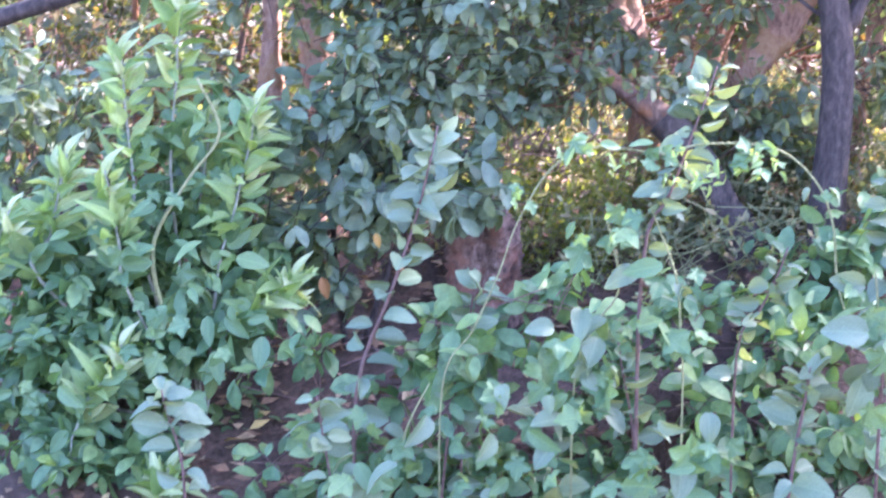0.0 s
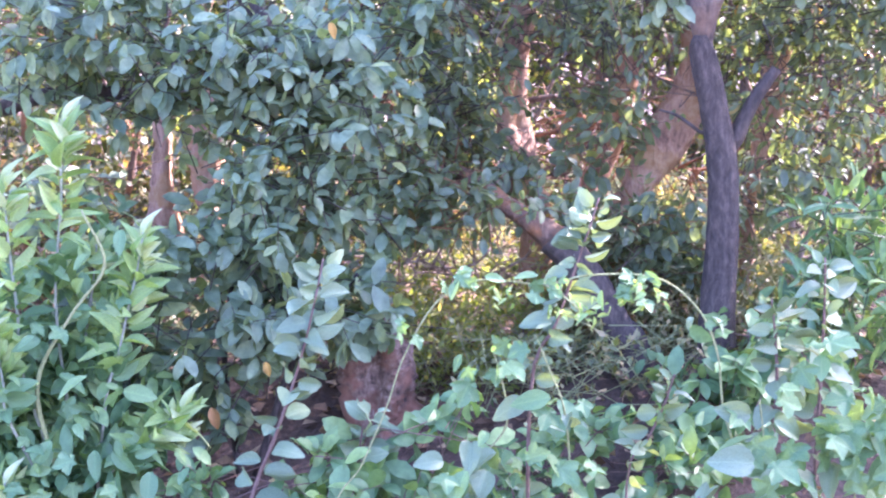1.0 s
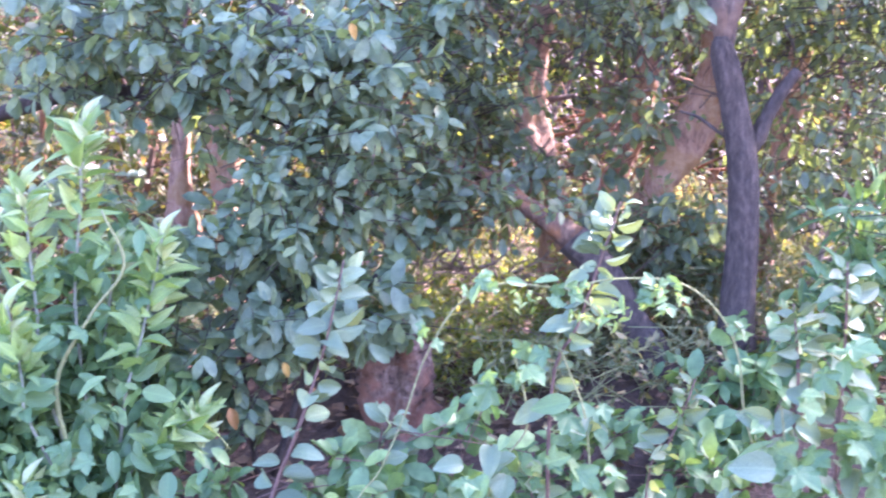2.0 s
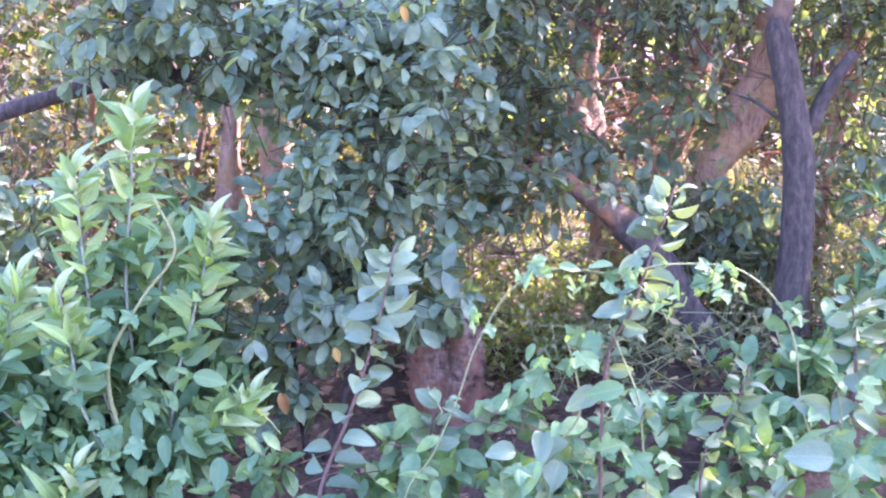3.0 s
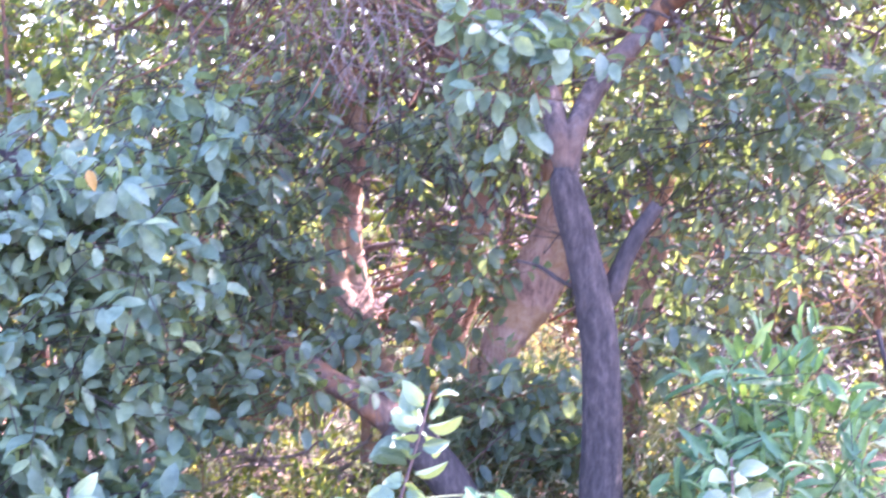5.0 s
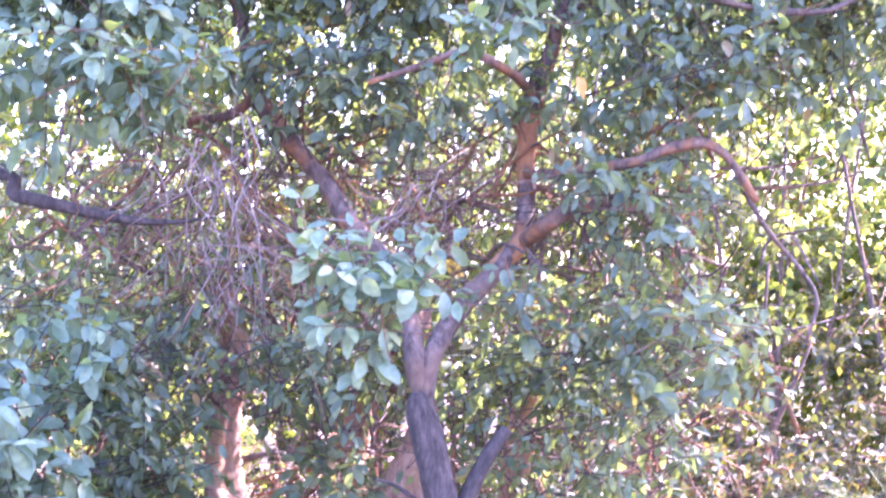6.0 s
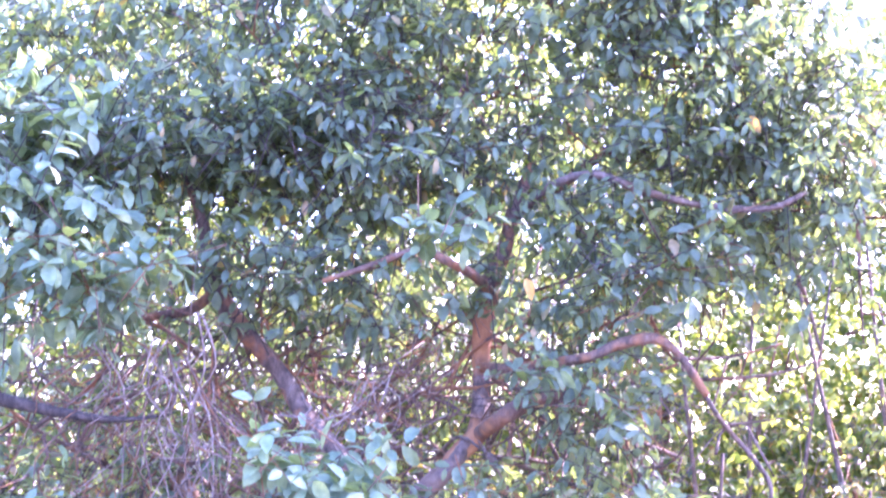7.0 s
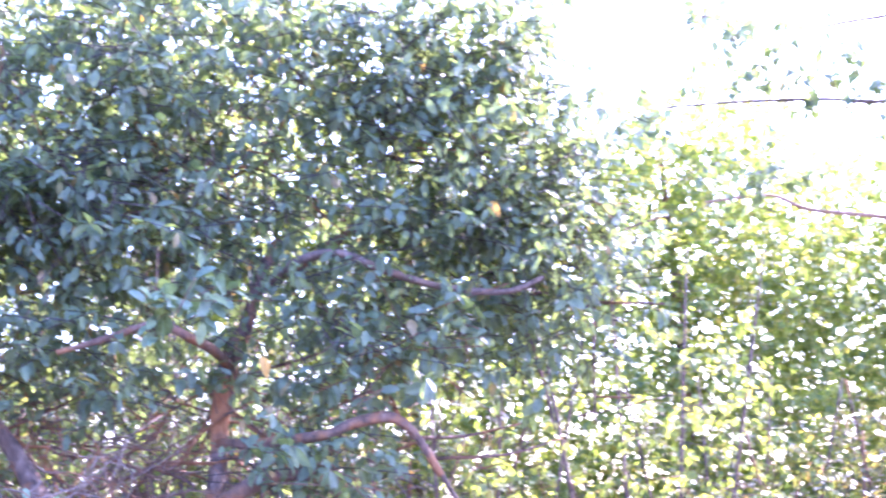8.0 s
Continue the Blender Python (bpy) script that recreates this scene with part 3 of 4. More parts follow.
pale_tree([(0.243, 5.51, 0.563, 0.046), (0.212, 5.51, 0.675, 0.044), (0.187, 5.51, 0.804, 0.046), (0.167, 5.51, 0.93, 0.043), (0.182, 5.51, 1.073, 0.038), (0.216, 5.51, 1.26, 0.033), (0.18, 5.51, 1.437, 0.027)], 41, "sunlit tan tree trunk with flaking bark", [(0.175, 5.56, 1.23, 0.347, 0.3, 0.243, 12)])
pale_tree([(0.355, 5.61, 0.532, 0.036), (0.408, 5.61, 0.645, 0.036), (0.471, 5.61, 0.759, 0.034), (0.526, 5.61, 0.889, 0.03), (0.56, 5.61, 1.122, 0.027)], 42, "slanting tan tree trunk among leaves", [(0.533, 5.66, 1.272, 0.321, 0.3, 0.232, 10)])
pale_tree([(0.495, 5.46, 0.548, 0.044), (0.566, 5.46, 0.676, 0.045), (0.641, 5.46, 0.802, 0.047), (0.697, 5.46, 0.918, 0.045), (0.721, 5.46, 1.041, 0.039), (0.716, 5.46, 1.181, 0.035), (0.717, 5.46, 1.353, 0.029)], 43, "broad sunlit tan trunk with peeling bark", [(0.706, 5.51, 1.383, 0.367, 0.3, 0.22, 10)])
pale_tree([(0.927, 5.56, 0.568, 0.018), (0.961, 5.56, 0.793, 0.024), (1.014, 5.56, 1.078, 0.033), (1.078, 5.56, 1.214, 0.032), (1.118, 5.56, 1.367, 0.028)], 44, "reddish tan trunk half hidden by leaves", [(1.267, 5.61, 1.269, 0.377, 0.3, 0.226, 10)])
pale_tree([(-0.974, 5.76, 0.487, 0.039), (-0.979, 5.76, 0.66, 0.036), (-0.973, 5.76, 0.83, 0.034), (-0.966, 5.76, 1.073, 0.027)], 45, "dull tan trunk in the shade", [(-1.047, 5.76, 1.018, 0.379, 0.3, 0.266, 10)])
pale_tree([(-0.815, 5.76, 0.486, 0.044), (-0.82, 5.76, 0.658, 0.042), (-0.821, 5.76, 0.849, 0.039), (-0.811, 5.76, 1.111, 0.03)], 46, "dull tan trunk in deep shade", [(-0.526, 5.76, 1.129, 0.368, 0.3, 0.258, 22)])

branchlets(main_tree, [(-0.55, 5.75, 1.05, 0.006), (-0.1, 5.7, 0.85, 0.006), (0.1, 5.75, 0.6, 0.006), (0.4, 5.8, 0.9, 0.006), (0.75, 5.8, 0.7, 0.006), (1.2, 5.75, 0.75, 0.006), (1.5, 5.7, 1.0, 0.006)], 90, 46, bark_rust, 0.35)
branchlets(main_tree, [(-0.6, 5.6, 0.5, 0.006), (-0.1, 5.5, 0.42, 0.006), (0.3, 5.5, 0.35, 0.006), (0.9, 5.6, 0.4, 0.006), (1.4, 5.5, 0.5, 0.006)], 60, 47, twig_pale, 0.3)

# ---- shade tree on the side, hanging over the bank ----
side_tree = thing("shade_tree", on_ground(-2.3, 5.0), "broad-leaved tree with dark boughs hanging over the bank", "tree")
limb("trunk", [(-2.084, 5.15, -0.145, 0.096), (-2.049, 5.15, 0.507, 0.086), (-1.936, 5.1, 1.159, 0.077), (-1.849, 5.05, 2.023, 0.058), (-1.887, 5.05, 2.854, 0.04)], bark_dark, side_tree, seed=50)
limb("bough", [(-2.01, 5.12, 0.738, 0.033)] + [(-1.259, 5.05, 0.963, 0.022), (-1.114, 5.05, 0.992, 0.022), (-0.956, 5.05, 0.99, 0.02), (-0.766, 5.05, 0.964, 0.013), (-0.639, 5.05, 0.93, 0.009), (-0.528, 5.05, 0.894, 0.003)], bark_dark, side_tree, seed=51)
limb("bough", [(-1.869, 5.08, 1.682, 0.048)] + [(-0.813, 5, 1.478, 0.029), (-0.674, 5, 1.383, 0.029), (-0.599, 5, 1.283, 0.027), (-0.517, 5, 1.166, 0.026), (-0.434, 5, 1.111, 0.019), (-0.293, 5, 1.07, 0.012), (-0.201, 5, 1.029, 0.002)], bark_dark, side_tree, seed=52)
limb("bough", [(-1.857, 5.1, 1.445, 0.038)] + [(-0.459, 5.1, 1.693, 0.018), (-0.292, 5.1, 1.647, 0.018), (-0.166, 5.1, 1.616, 0.016), (-0.027, 5.1, 1.584, 0.012), (0.084, 5.1, 1.575, 0.007), (0.195, 5.1, 1.586, 0.002)], bark_dark, side_tree, seed=53)
foliage("crown", [
    (-1.031, 4.95, 1.218, 0.325, 0.25, 0.211, 89),
    (-0.602, 4.85, 1.106, 0.311, 0.2, 0.14, 101),
    (-0.348, 4.85, 0.981, 0.232, 0.2, 0.201, 89),
    (-0.449, 4.85, 0.737, 0.234, 0.2, 0.172, 77),
    (-0.274, 4.95, 0.678, 0.143, 0.15, 0.095, 26),
    (-0.135, 5.05, 1.208, 0.192, 0.15, 0.16, 41),
    (-1.066, 5.05, 0.999, 0.267, 0.2, 0.1, 36),
    (-1.715, 5.15, 0.644, 0.234, 0.2, 0.288, 48),
    (-1.206, 5.35, 0.65, 0.305, 0.2, 0.197, 36),
    (-0.632, 5.05, 1.038, 0.36, 0.25, 0.288, 72),
    (-0.203, 5.05, 2.216, 0.298, 0.3, 0.298, 108),
    (-0.145, 5.05, 2.029, 0.323, 0.3, 0.294, 72),
    (-1.638, 5.25, 0.446, 0.22, 0.2, 0.238, 60),
], 0.066, leaf_blue, side_tree, 34, per=8, slim=0.85, droop=0.55, twig=bark_dark)

# ---- hanging dead twigs ----
def dead_twigs(name, tops, seed, spread, drop, n, label, anchor):
    rng = np.random.default_rng(seed)
    ob = thing(name, anchor, label, "dead twigs")
    for i in range(n):
        a = np.array(tops[rng.integers(len(tops))][:3]) + rng.normal(0, 0.05, 3) + (0, rng.uniform(-0.15, 0.25), 0)
        d = np.array((rng.normal(0, spread), rng.normal(0, 0.06), -drop * rng.uniform(0.35, 1.1)))
        bend = rng.normal(0, 0.035, (3, 3))
        lines = [[(*a, 0.003), (*(a + d * 0.3 + bend[0]), 0.0026), (*(a + d * 0.6 + bend[1]), 0.002), (*(a + d + bend[2]), 0.001)]]
        for k in range(4):
            s = a + d * rng.uniform(0.15, 0.9)
            lines.append([(*s, 0.0016), (*(s + rng.normal(0, 0.06, 3) + (0, 0, -0.03)), 0.0012), (*(s + rng.normal(0, 0.12, 3) + (0, 0, -0.08)), 0.0007)])
        part("twig", twig_mesh("twig", lines, twig_pale if i % 3 else bark_rust), ob)
    return ob


dead_twigs("hanging_dead_twigs", [(0.251, 5.1, 1.773, 0.004), (0.208, 5.1, 1.759, 0.004), (0.123, 5.1, 1.76, 0.004), (0.037, 5.1, 1.746, 0.004), (-0.02, 5.1, 1.762, 0.004)], 61, 0.13, 0.5, 22, "tangle of bare pale twigs hanging from a bough", (0.151, 5.1, 1.775))
dead_twigs("dead_twig_tangle", [(0.668, 5.1, 1.648, 0.004), (0.756, 5.1, 1.69, 0.004), (0.874, 5.1, 1.732, 0.004), (0.608, 5.1, 1.561, 0.004)], 62, 0.14, 0.16, 12, "bare pale dead twigs among rusty limbs", (0.756, 5.1, 1.69))

# ---- thin bare saplings ----
def sapling(points, label, seed):
    ob = thing("bare_sapling", on_ground(points[0][0], points[0][1]), label, "sapling", "bare saplings")
    limb("stem", [(points[0][0], points[0][1], float(ground_height(points[0][0], points[0][1])) - 0.02, points[0][3])] + points, twig_pale, ob, sides=7, seed=seed)


sapling([(0.996, 5.45, 0.246, 0.012), (1.024, 5.45, 0.428, 0.012), (1.05, 5.45, 0.61, 0.01), (1.06, 5.45, 0.737, 0.007)], "thin pale bare sapling stem", 71)
sapling([(1.012, 5.35, 0.281, 0.009), (1.039, 5.35, 0.424, 0.009), (1.079, 5.35, 0.566, 0.007), (1.13, 5.35, 0.69, 0.005)], "thin tan bare sapling stem", 72)
sapling([(0.864, 5.35, 0.265, 0.009), (0.951, 5.35, 0.363, 0.011), (1.047, 5.35, 0.424, 0.009), (1.126, 5.35, 0.53, 0.007), (1.18, 5.35, 0.618, 0.005)], "thin leaning tan sapling stem", 73)

# ---- dogwood bush in the shade ----
shade_bush = thing("shade_bush", on_ground(-0.75, 4.95), "bluish-green leafy bush in the shade of a tree", "bush")
limb("stem", [(-0.626, 4.95, -0.1, 0.011), (-0.66, 4.95, 0.261, 0.009), (-0.595, 4.9, 0.624, 0.006)], bark_dark, shade_bush, sides=6)
limb("stem", [(-0.58, 4.95, -0.1, 0.011), (-0.451, 4.95, 0.262, 0.009), (-0.274, 4.9, 0.49, 0.006)], bark_dark, shade_bush, sides=6)
foliage("leaves", [(-0.629, 4.85, 0.444, 0.254, 0.2, 0.207, 75), (-0.341, 4.9, 0.415, 0.207, 0.18, 0.143, 50), (-0.693, 4.9, 0.18, 0.245, 0.18, 0.147, 35),
                   (-1.005, 4.9, 0.218, 0.264, 0.2, 0.264, 40)], 0.08, leaf_blue, shade_bush, 35, twig=bark_dark)
right_bush = thing("willow_bush", on_ground(1.55, 5.0), "slender-leaved grey-green bush beside the trunk", "bush")
limb("stem", [(1.449, 5, -0.093, 0.011), (1.47, 5, 0.367, 0.009), (1.403, 5, 0.739, 0.006)], bark_dark, right_bush, sides=6)
foliage("leaves", [(1.192, 5, 0.454, 0.215, 0.2, 0.299, 75), (1.054, 5.1, 0.24, 0.204, 0.2, 0.136, 30)], 0.095, leaf_under, right_bush, 36, slim=0.42, droop=-0.3, twig=bark_dark)

# ---- old stump ----
stump = thing("tree_stump", on_ground(-0.16, 5.15), "weathered reddish rotten stump on the bank", "stump")
limb("trunk", [(-0.205, 5.05, -0.166, 0.106), (-0.211, 5.05, -0.047, 0.094), (-0.218, 5.05, 0.071, 0.084), (-0.209, 5.05, 0.171, 0.075), (-0.223, 5.05, 0.246, 0.063), (-0.234, 5.05, 0.274, 0.05), (-0.245, 5.05, 0.295, 0.033), (-0.25, 5.05, 0.308, 0.014)], wood_rot, stump, sides=24, rough=0.8, seed=80, steps=9)
for k, (px, py, pz, pr) in enumerate([(-0.278, 5.05, 0.246, 0.015), (-0.245, 5.05, 0.272, 0.018), (-0.209, 5.05, 0.281, 0.016), (-0.17, 5.05, 0.257, 0.014), (-0.149, 5.05, 0.224, 0.014)]):
    limb("splinter", [(px, py + 0.02 * (k % 2), pz - 0.09, pr * 1.2), (px + 0.004, py, pz, pr), (px + 0.01 * (k - 2), py, pz + 0.03 + 0.015 * (k % 3), pr * 0.3)], wood_rot, stump, sides=6, rough=0.4, seed=81 + k)

# ---- olive thicket behind the trees ----
def thicket(x, y, wide, deep, tall, n, seed):
    base = float(ground_height(x, y))
    ob = thing("thicket", (x, y, base), "dim olive small-leaved thicket filling the shade behind the trees", "bush", "olive thicket")
    for k in range(3):
        a = (k - 1) * 0.3
        limb("stem", [(x + a, y, base - 0.05, 0.016), (x + a * 1.3, y + 0.05, base + tall * 0.5, 0.012), (x + a * 1.9, y, base + tall * 0.95, 0.005)], bark_rust, ob, sides=6, seed=seed + k)
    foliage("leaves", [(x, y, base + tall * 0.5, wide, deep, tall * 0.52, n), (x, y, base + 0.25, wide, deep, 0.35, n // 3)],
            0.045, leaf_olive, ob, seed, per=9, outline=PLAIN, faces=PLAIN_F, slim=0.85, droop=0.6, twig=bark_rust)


# The x 4.1 clump and low left clumps darken spots that are only shade.
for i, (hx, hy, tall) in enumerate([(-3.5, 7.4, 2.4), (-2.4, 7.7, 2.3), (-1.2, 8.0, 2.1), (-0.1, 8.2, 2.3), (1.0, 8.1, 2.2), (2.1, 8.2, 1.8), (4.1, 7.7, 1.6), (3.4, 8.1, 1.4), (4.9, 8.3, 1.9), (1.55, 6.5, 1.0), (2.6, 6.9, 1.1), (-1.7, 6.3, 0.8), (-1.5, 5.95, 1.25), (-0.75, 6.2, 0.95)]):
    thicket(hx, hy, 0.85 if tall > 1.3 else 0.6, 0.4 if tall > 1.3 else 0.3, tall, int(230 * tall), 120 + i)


# ---- sunlit hedge and trees far behind ----
def hedge(x, y, wide, deep, tall, n, seed, size=0.062):
    base = float(ground_height(x, y))
    ob = thing("hedge", (x, y, base), "sunlit yellow-green leafy hedge behind the trees", "hedge", "background hedge")
    limb("stem", [(x, y, base - 0.05, 0.05), (x + 0.05, y, base + tall * 0.5, 0.04), (x - 0.05, y, base + tall * 0.9, 0.015)], bark_rust, ob, sides=7, seed=seed)
    foliage("leaves", [(x, y, base + tall * 0.5, wide, deep, tall * 0.5, n), (x + 0.3, y, base + tall * 0.75, wide * 0.7, deep * 0.8, tall * 0.3, n // 3),
                       (x, y, base + tall * 0.2, wide * 1.1, deep, tall * 0.25, n // 2)],
            size, leaf_hedge, ob, seed, per=8, outline=PLAIN, faces=PLAIN_F, slim=1.1)


# The hedge at x 7.1 lies out of view, kept only to block sun.
for i, (hx, hy, tall) in enumerate([(-3.8, 9.6, 4.3), (-2.2, 9.2, 4.1), (-0.6, 9.6, 4.3), (0.9, 9.3, 4.2), (2.4, 9.8, 3.8), (3.9, 9.5, 3.6), (5.5, 9.8, 3.4), (7.1, 9.8, 3.3)]):
    near = 2 < hx < 6
    hedge(hx, hy, 1.2, 0.8, tall, 3500 if near else 1900, 90 + i, 0.053 if near else 0.065)

def sunny_shrub(x, y, wide, tall, n, seed):
    base = float(ground_height(x, y))
    ob = thing("sunny_shrub", (x, y, base), "pale yellow-green shrub in full sun behind the trees", "shrub", "sunlit shrubs")
    for k in range(4):
        a = (k - 1.5) * 0.25
        limb("stem", [(x + a * 0.4, y, base - 0.04, 0.014), (x + a, y + 0.04, base + tall * 0.5, 0.01), (x + a * 1.5, y, base + tall * 0.95, 0.004)], bark_grey, ob, sides=6, seed=seed + k)
    foliage("leaves", [(x, y, base + tall * 0.62, wide, 0.35, tall * 0.4, n)], 0.05, leaf_hedge, ob, seed, per=8, outline=PLAIN, faces=PLAIN_F, slim=1.0, twig=bark_grey)


# The low shrub at x -0.1 stands in for sunlit background showing through.
for i, (hx, hy, wide, tall) in enumerate([(2.3, 7.9, 0.5, 2.2), (3.1, 7.7, 0.55, 2.5), (3.7, 8.2, 0.5, 1.9), (1.2, 8.3, 0.6, 2.5), (-0.1, 6.9, 0.4, 0.9), (-0.9, 7.0, 0.35, 0.7)]):
    sunny_shrub(hx, hy, wide, tall, 150, 150 + i * 5)

# ---- neighbouring tree: thin boughs hang in at the side, unseen crown blocks sun ----
next_tree = thing("neighbouring_tree", on_ground(4.7, 5.6), "tree with thin drooping boughs against the bright sky, unseen crown added for shade", "tree")
limb("trunk", [(4.616, 5.6, 0.002, 0.115), (4.603, 5.6, 1.252, 0.097), (4.635, 5.65, 2.567, 0.082), (4.614, 5.7, 4.176, 0.04)], bark_dark, next_tree, seed=301)
limb("bough", [(4.615, 5.65, 2.374, 0.041)] + [(3.724, 5.9, 2.989, 0.011), (3.356, 5.9, 2.899, 0.008), (3.093, 5.9, 2.894, 0.006), (2.749, 5.9, 2.867, 0.005), (2.458, 5.9, 2.83, 0.003)], bark_grey, next_tree, seed=302)
limb("bough", [(4.602, 5.6, 1.891, 0.041)] + [(3.869, 6.2, 2.489, 0.011), (3.497, 6.2, 2.544, 0.009), (3.178, 6.2, 2.567, 0.007), (3.024, 6.2, 2.616, 0.006), (2.78, 6.2, 2.584, 0.004)], bark_tan, next_tree, seed=303)
limb("bough", [(4.594, 5.65, 2.856, 0.041)] + [(3.796, 5.9, 3.269, 0.009), (3.335, 5.9, 3.2, 0.006), (2.979, 5.9, 3.138, 0.004), (2.599, 5.9, 3.177, 0.003)], bark_grey, next_tree, seed=304)
# The last two blobs are an added crown out of view, shading the bank.
foliage("leaves", [(2.819, 5.9, 2.587, 0.242, 0.15, 0.08, 14), (2.928, 5.9, 3.013, 0.354, 0.2, 0.146, 30), (2.68, 5.9, 3.121, 0.246, 0.2, 0.123, 16), (3.225, 5.9, 2.924, 0.234, 0.2, 0.106, 16), (2.477, 5.9, 2.801, 0.119, 0.1, 0.06, 8),
                   (4.35, 5.9, 2.8, 0.8, 1.1, 1.4, 2400), (4.95, 6.75, 2.5, 0.6, 0.9, 1.4, 1000)], 0.06, leaf_dark, next_tree, 305, slim=0.9, droop=0.7, outline=PLAIN, faces=PLAIN_F, twig=bark_grey)

# ---- foreground shoots, each leaf a blade of its own ----
def blade(name, mat, broad, curl, fold, wavy, seed):
    """A unit leaf: rounded outline, raised sides, curled tip."""
    rng = np.random.default_rng(seed)
    rows, cols = 7, 4
    v = []
    for i in range(rows):
        u = i / (rows - 1)
        w = broad * (math.sin(math.pi * min(0.99, u ** 0.85 * 0.95 + 0.03)) ** (0.65 if broad > 0.6 else 0.8)) + 0.012
        for j in range(cols + 1):
            s = j / cols * 2 - 1
            v.append((u - 0.03 * s * s, s * w * 0.5, fold * abs(s) * w - curl * u * u + wavy * rng.normal(0, 1) * abs(s)))
    f = [(i * 5 + j, (i + 1) * 5 + j, (i + 1) * 5 + j + 1, i * 5 + j + 1) for i in range(rows - 1) for j in range(cols)]
    return mesh_of(name, np.array(v), f, mat)


def lobed(name, mat, seed):
    """A unit hop leaf with five pointed lobes."""
    rng = np.random.default_rng(seed)
    v, n = [(0.28, 0, 0)], 40
    for k in range(n):
        a = (k / n) * 2 * math.pi
        r = 0.36 + (0.085 * math.cos(5 * a) + 0.025 * math.cos(15 * a)) * (1 if math.cos(a) > -0.6 else 0.3) + 0.13 * math.cos(a) + rng.normal(0, 0.014)
        x, y = 0.36 + r * math.cos(a), r * math.sin(a)
        v.append((x, y, 0.10 * abs(math.sin(2.5 * a)) - 0.22 * (x - 0.3) ** 2 - 0.12 * y * y))
    f = [(0, k + 1, (k + 1) % n + 1) for k in range(n)]
    return mesh_of(name, np.array(v), f, mat)


SHOOT = [blade("round_leaf", leaf_shoot, b, c, fo, 0.018, i) for i, (b, c, fo) in enumerate([(0.72, 0.3, 0.24), (0.62, 0.45, 0.4), (0.78, 0.1, 0.3), (0.66, -0.22, 0.36), (0.7, 0.6, 0.15), (0.58, 0.2, 0.5)])]
LANCE = [blade("long_leaf", leaf_young, b, c, fo, 0.014, 9 + i) for i, (b, c, fo) in enumerate([(0.36, 0.65, 0.4), (0.46, 0.35, 0.3), (0.33, 0.95, 0.45), (0.4, 0.15, 0.5)])]
leaf_tip = leaf_material("tip_leaf", [(0.0, (0.34, 0.42, 0.22)), (1.0, (0.5, 0.56, 0.38))], 0.35, 0.6, True, False)
TIP = [blade("tip_leaf", leaf_tip, b, c, 0.4, 0.006, 40 + i) for i, (b, c) in enumerate([(0.34, 0.6), (0.42, 0.35)])]
LANCE_OLD = [blade("long_leaf", leaf_vine, b, c, fo, 0.008, 15 + i) for i, (b, c, fo) in enumerate([(0.46, 0.2, 0.2), (0.52, 0.12, 0.15)])]
HOP = [lobed("lobed_leaf", leaf_vine, 20 + i) for i in range(3)]


def put_leaf(me, at, way, face, size, parent):
    way, face = Vector(way).normalized(), Vector(face)
    side = face.cross(way).normalized()
    nrm = way.cross(side)
    m = Matrix((way, side, nrm)).transposed().to_4x4()
    ob = new("leaf", me)
    ob.parent = parent
    ob.matrix_basis = Matrix.Translation(at) @ m @ Matrix.Scale(size, 4)
    return ob


def shoot(owner, points, size, count, kinds, mat, seed, young=None, upright=0.3, name="stem", start=0.08):
    """One stem with leaves all round it, smaller and paler at the tip."""
    rng = np.random.default_rng(seed)
    points = [(a, b, c, r * 0.5) for a, b, c, r in points]
    stem = limb(name, points, mat, owner, sides=6, rough=0.08, seed=seed, steps=4)
    size, count = size * 0.82, int(count * 1.45)
    line = smooth_line(points, 8)
    for k in range(count):
        u = start + (1 - start) * (k + rng.uniform(-0.25, 0.25)) / max(1, count - 1)
        u = min(max(u, 0), 1)
        i = min(int(u * (len(line) - 1)), len(line) - 2)
        axis = Vector(line[i + 1, :3] - line[i, :3]).normalized()
        a = k * 2.4 + rng.uniform(-0.8, 0.8)
        out = Vector((math.cos(a), math.sin(a) * 0.75 - 0.15, 0)).normalized()
        lift = upright + 0.9 * max(0, u - 0.75) / 0.25 * (1 if young else 0.5)
        way = out + axis * (lift * rng.uniform(0.3, 1.5)) + Vector((0, 0, rng.uniform(-0.45, 0.2)))
        face = Vector((0, -0.75, 0.7)) + Vector(rng.normal(0, 0.75, 3)) + out * 0.3
        s = size * rng.uniform(0.65, 1.2) * (1 - 0.45 * max(0, u - 0.8) / 0.2)
        use = young if (young and u > 0.45) else kinds
        at = Vector(line[i, :3]) + out * 0.012
        put_leaf(use[rng.integers(len(use))], at, way, face, s, stem)
    if young:
        tip = Vector(line[-1, :3])
        for k in range(10):
            a = k * 0.9 + rng.uniform(-0.3, 0.3)
            out = Vector((math.cos(a), math.sin(a), 0))
            put_leaf(TIP[k % 2], tip - Vector((0, 0, 0.012 * k)), out * (0.35 + 0.12 * k) + Vector((0, 0, 0.95)), Vector((0, -1, 0.2)) - out * 0.5, size * rng.uniform(0.55, 0.85), stem)
    return stem


def lowered(points):
    """The stem's foot carried down into the soil."""
    x, y, z, r = points[0]
    g = float(ground_height(x, y))
    return ([(x, y, g - 0.03, r * 1.15)] if z > g + 0.05 else []) + list(points)


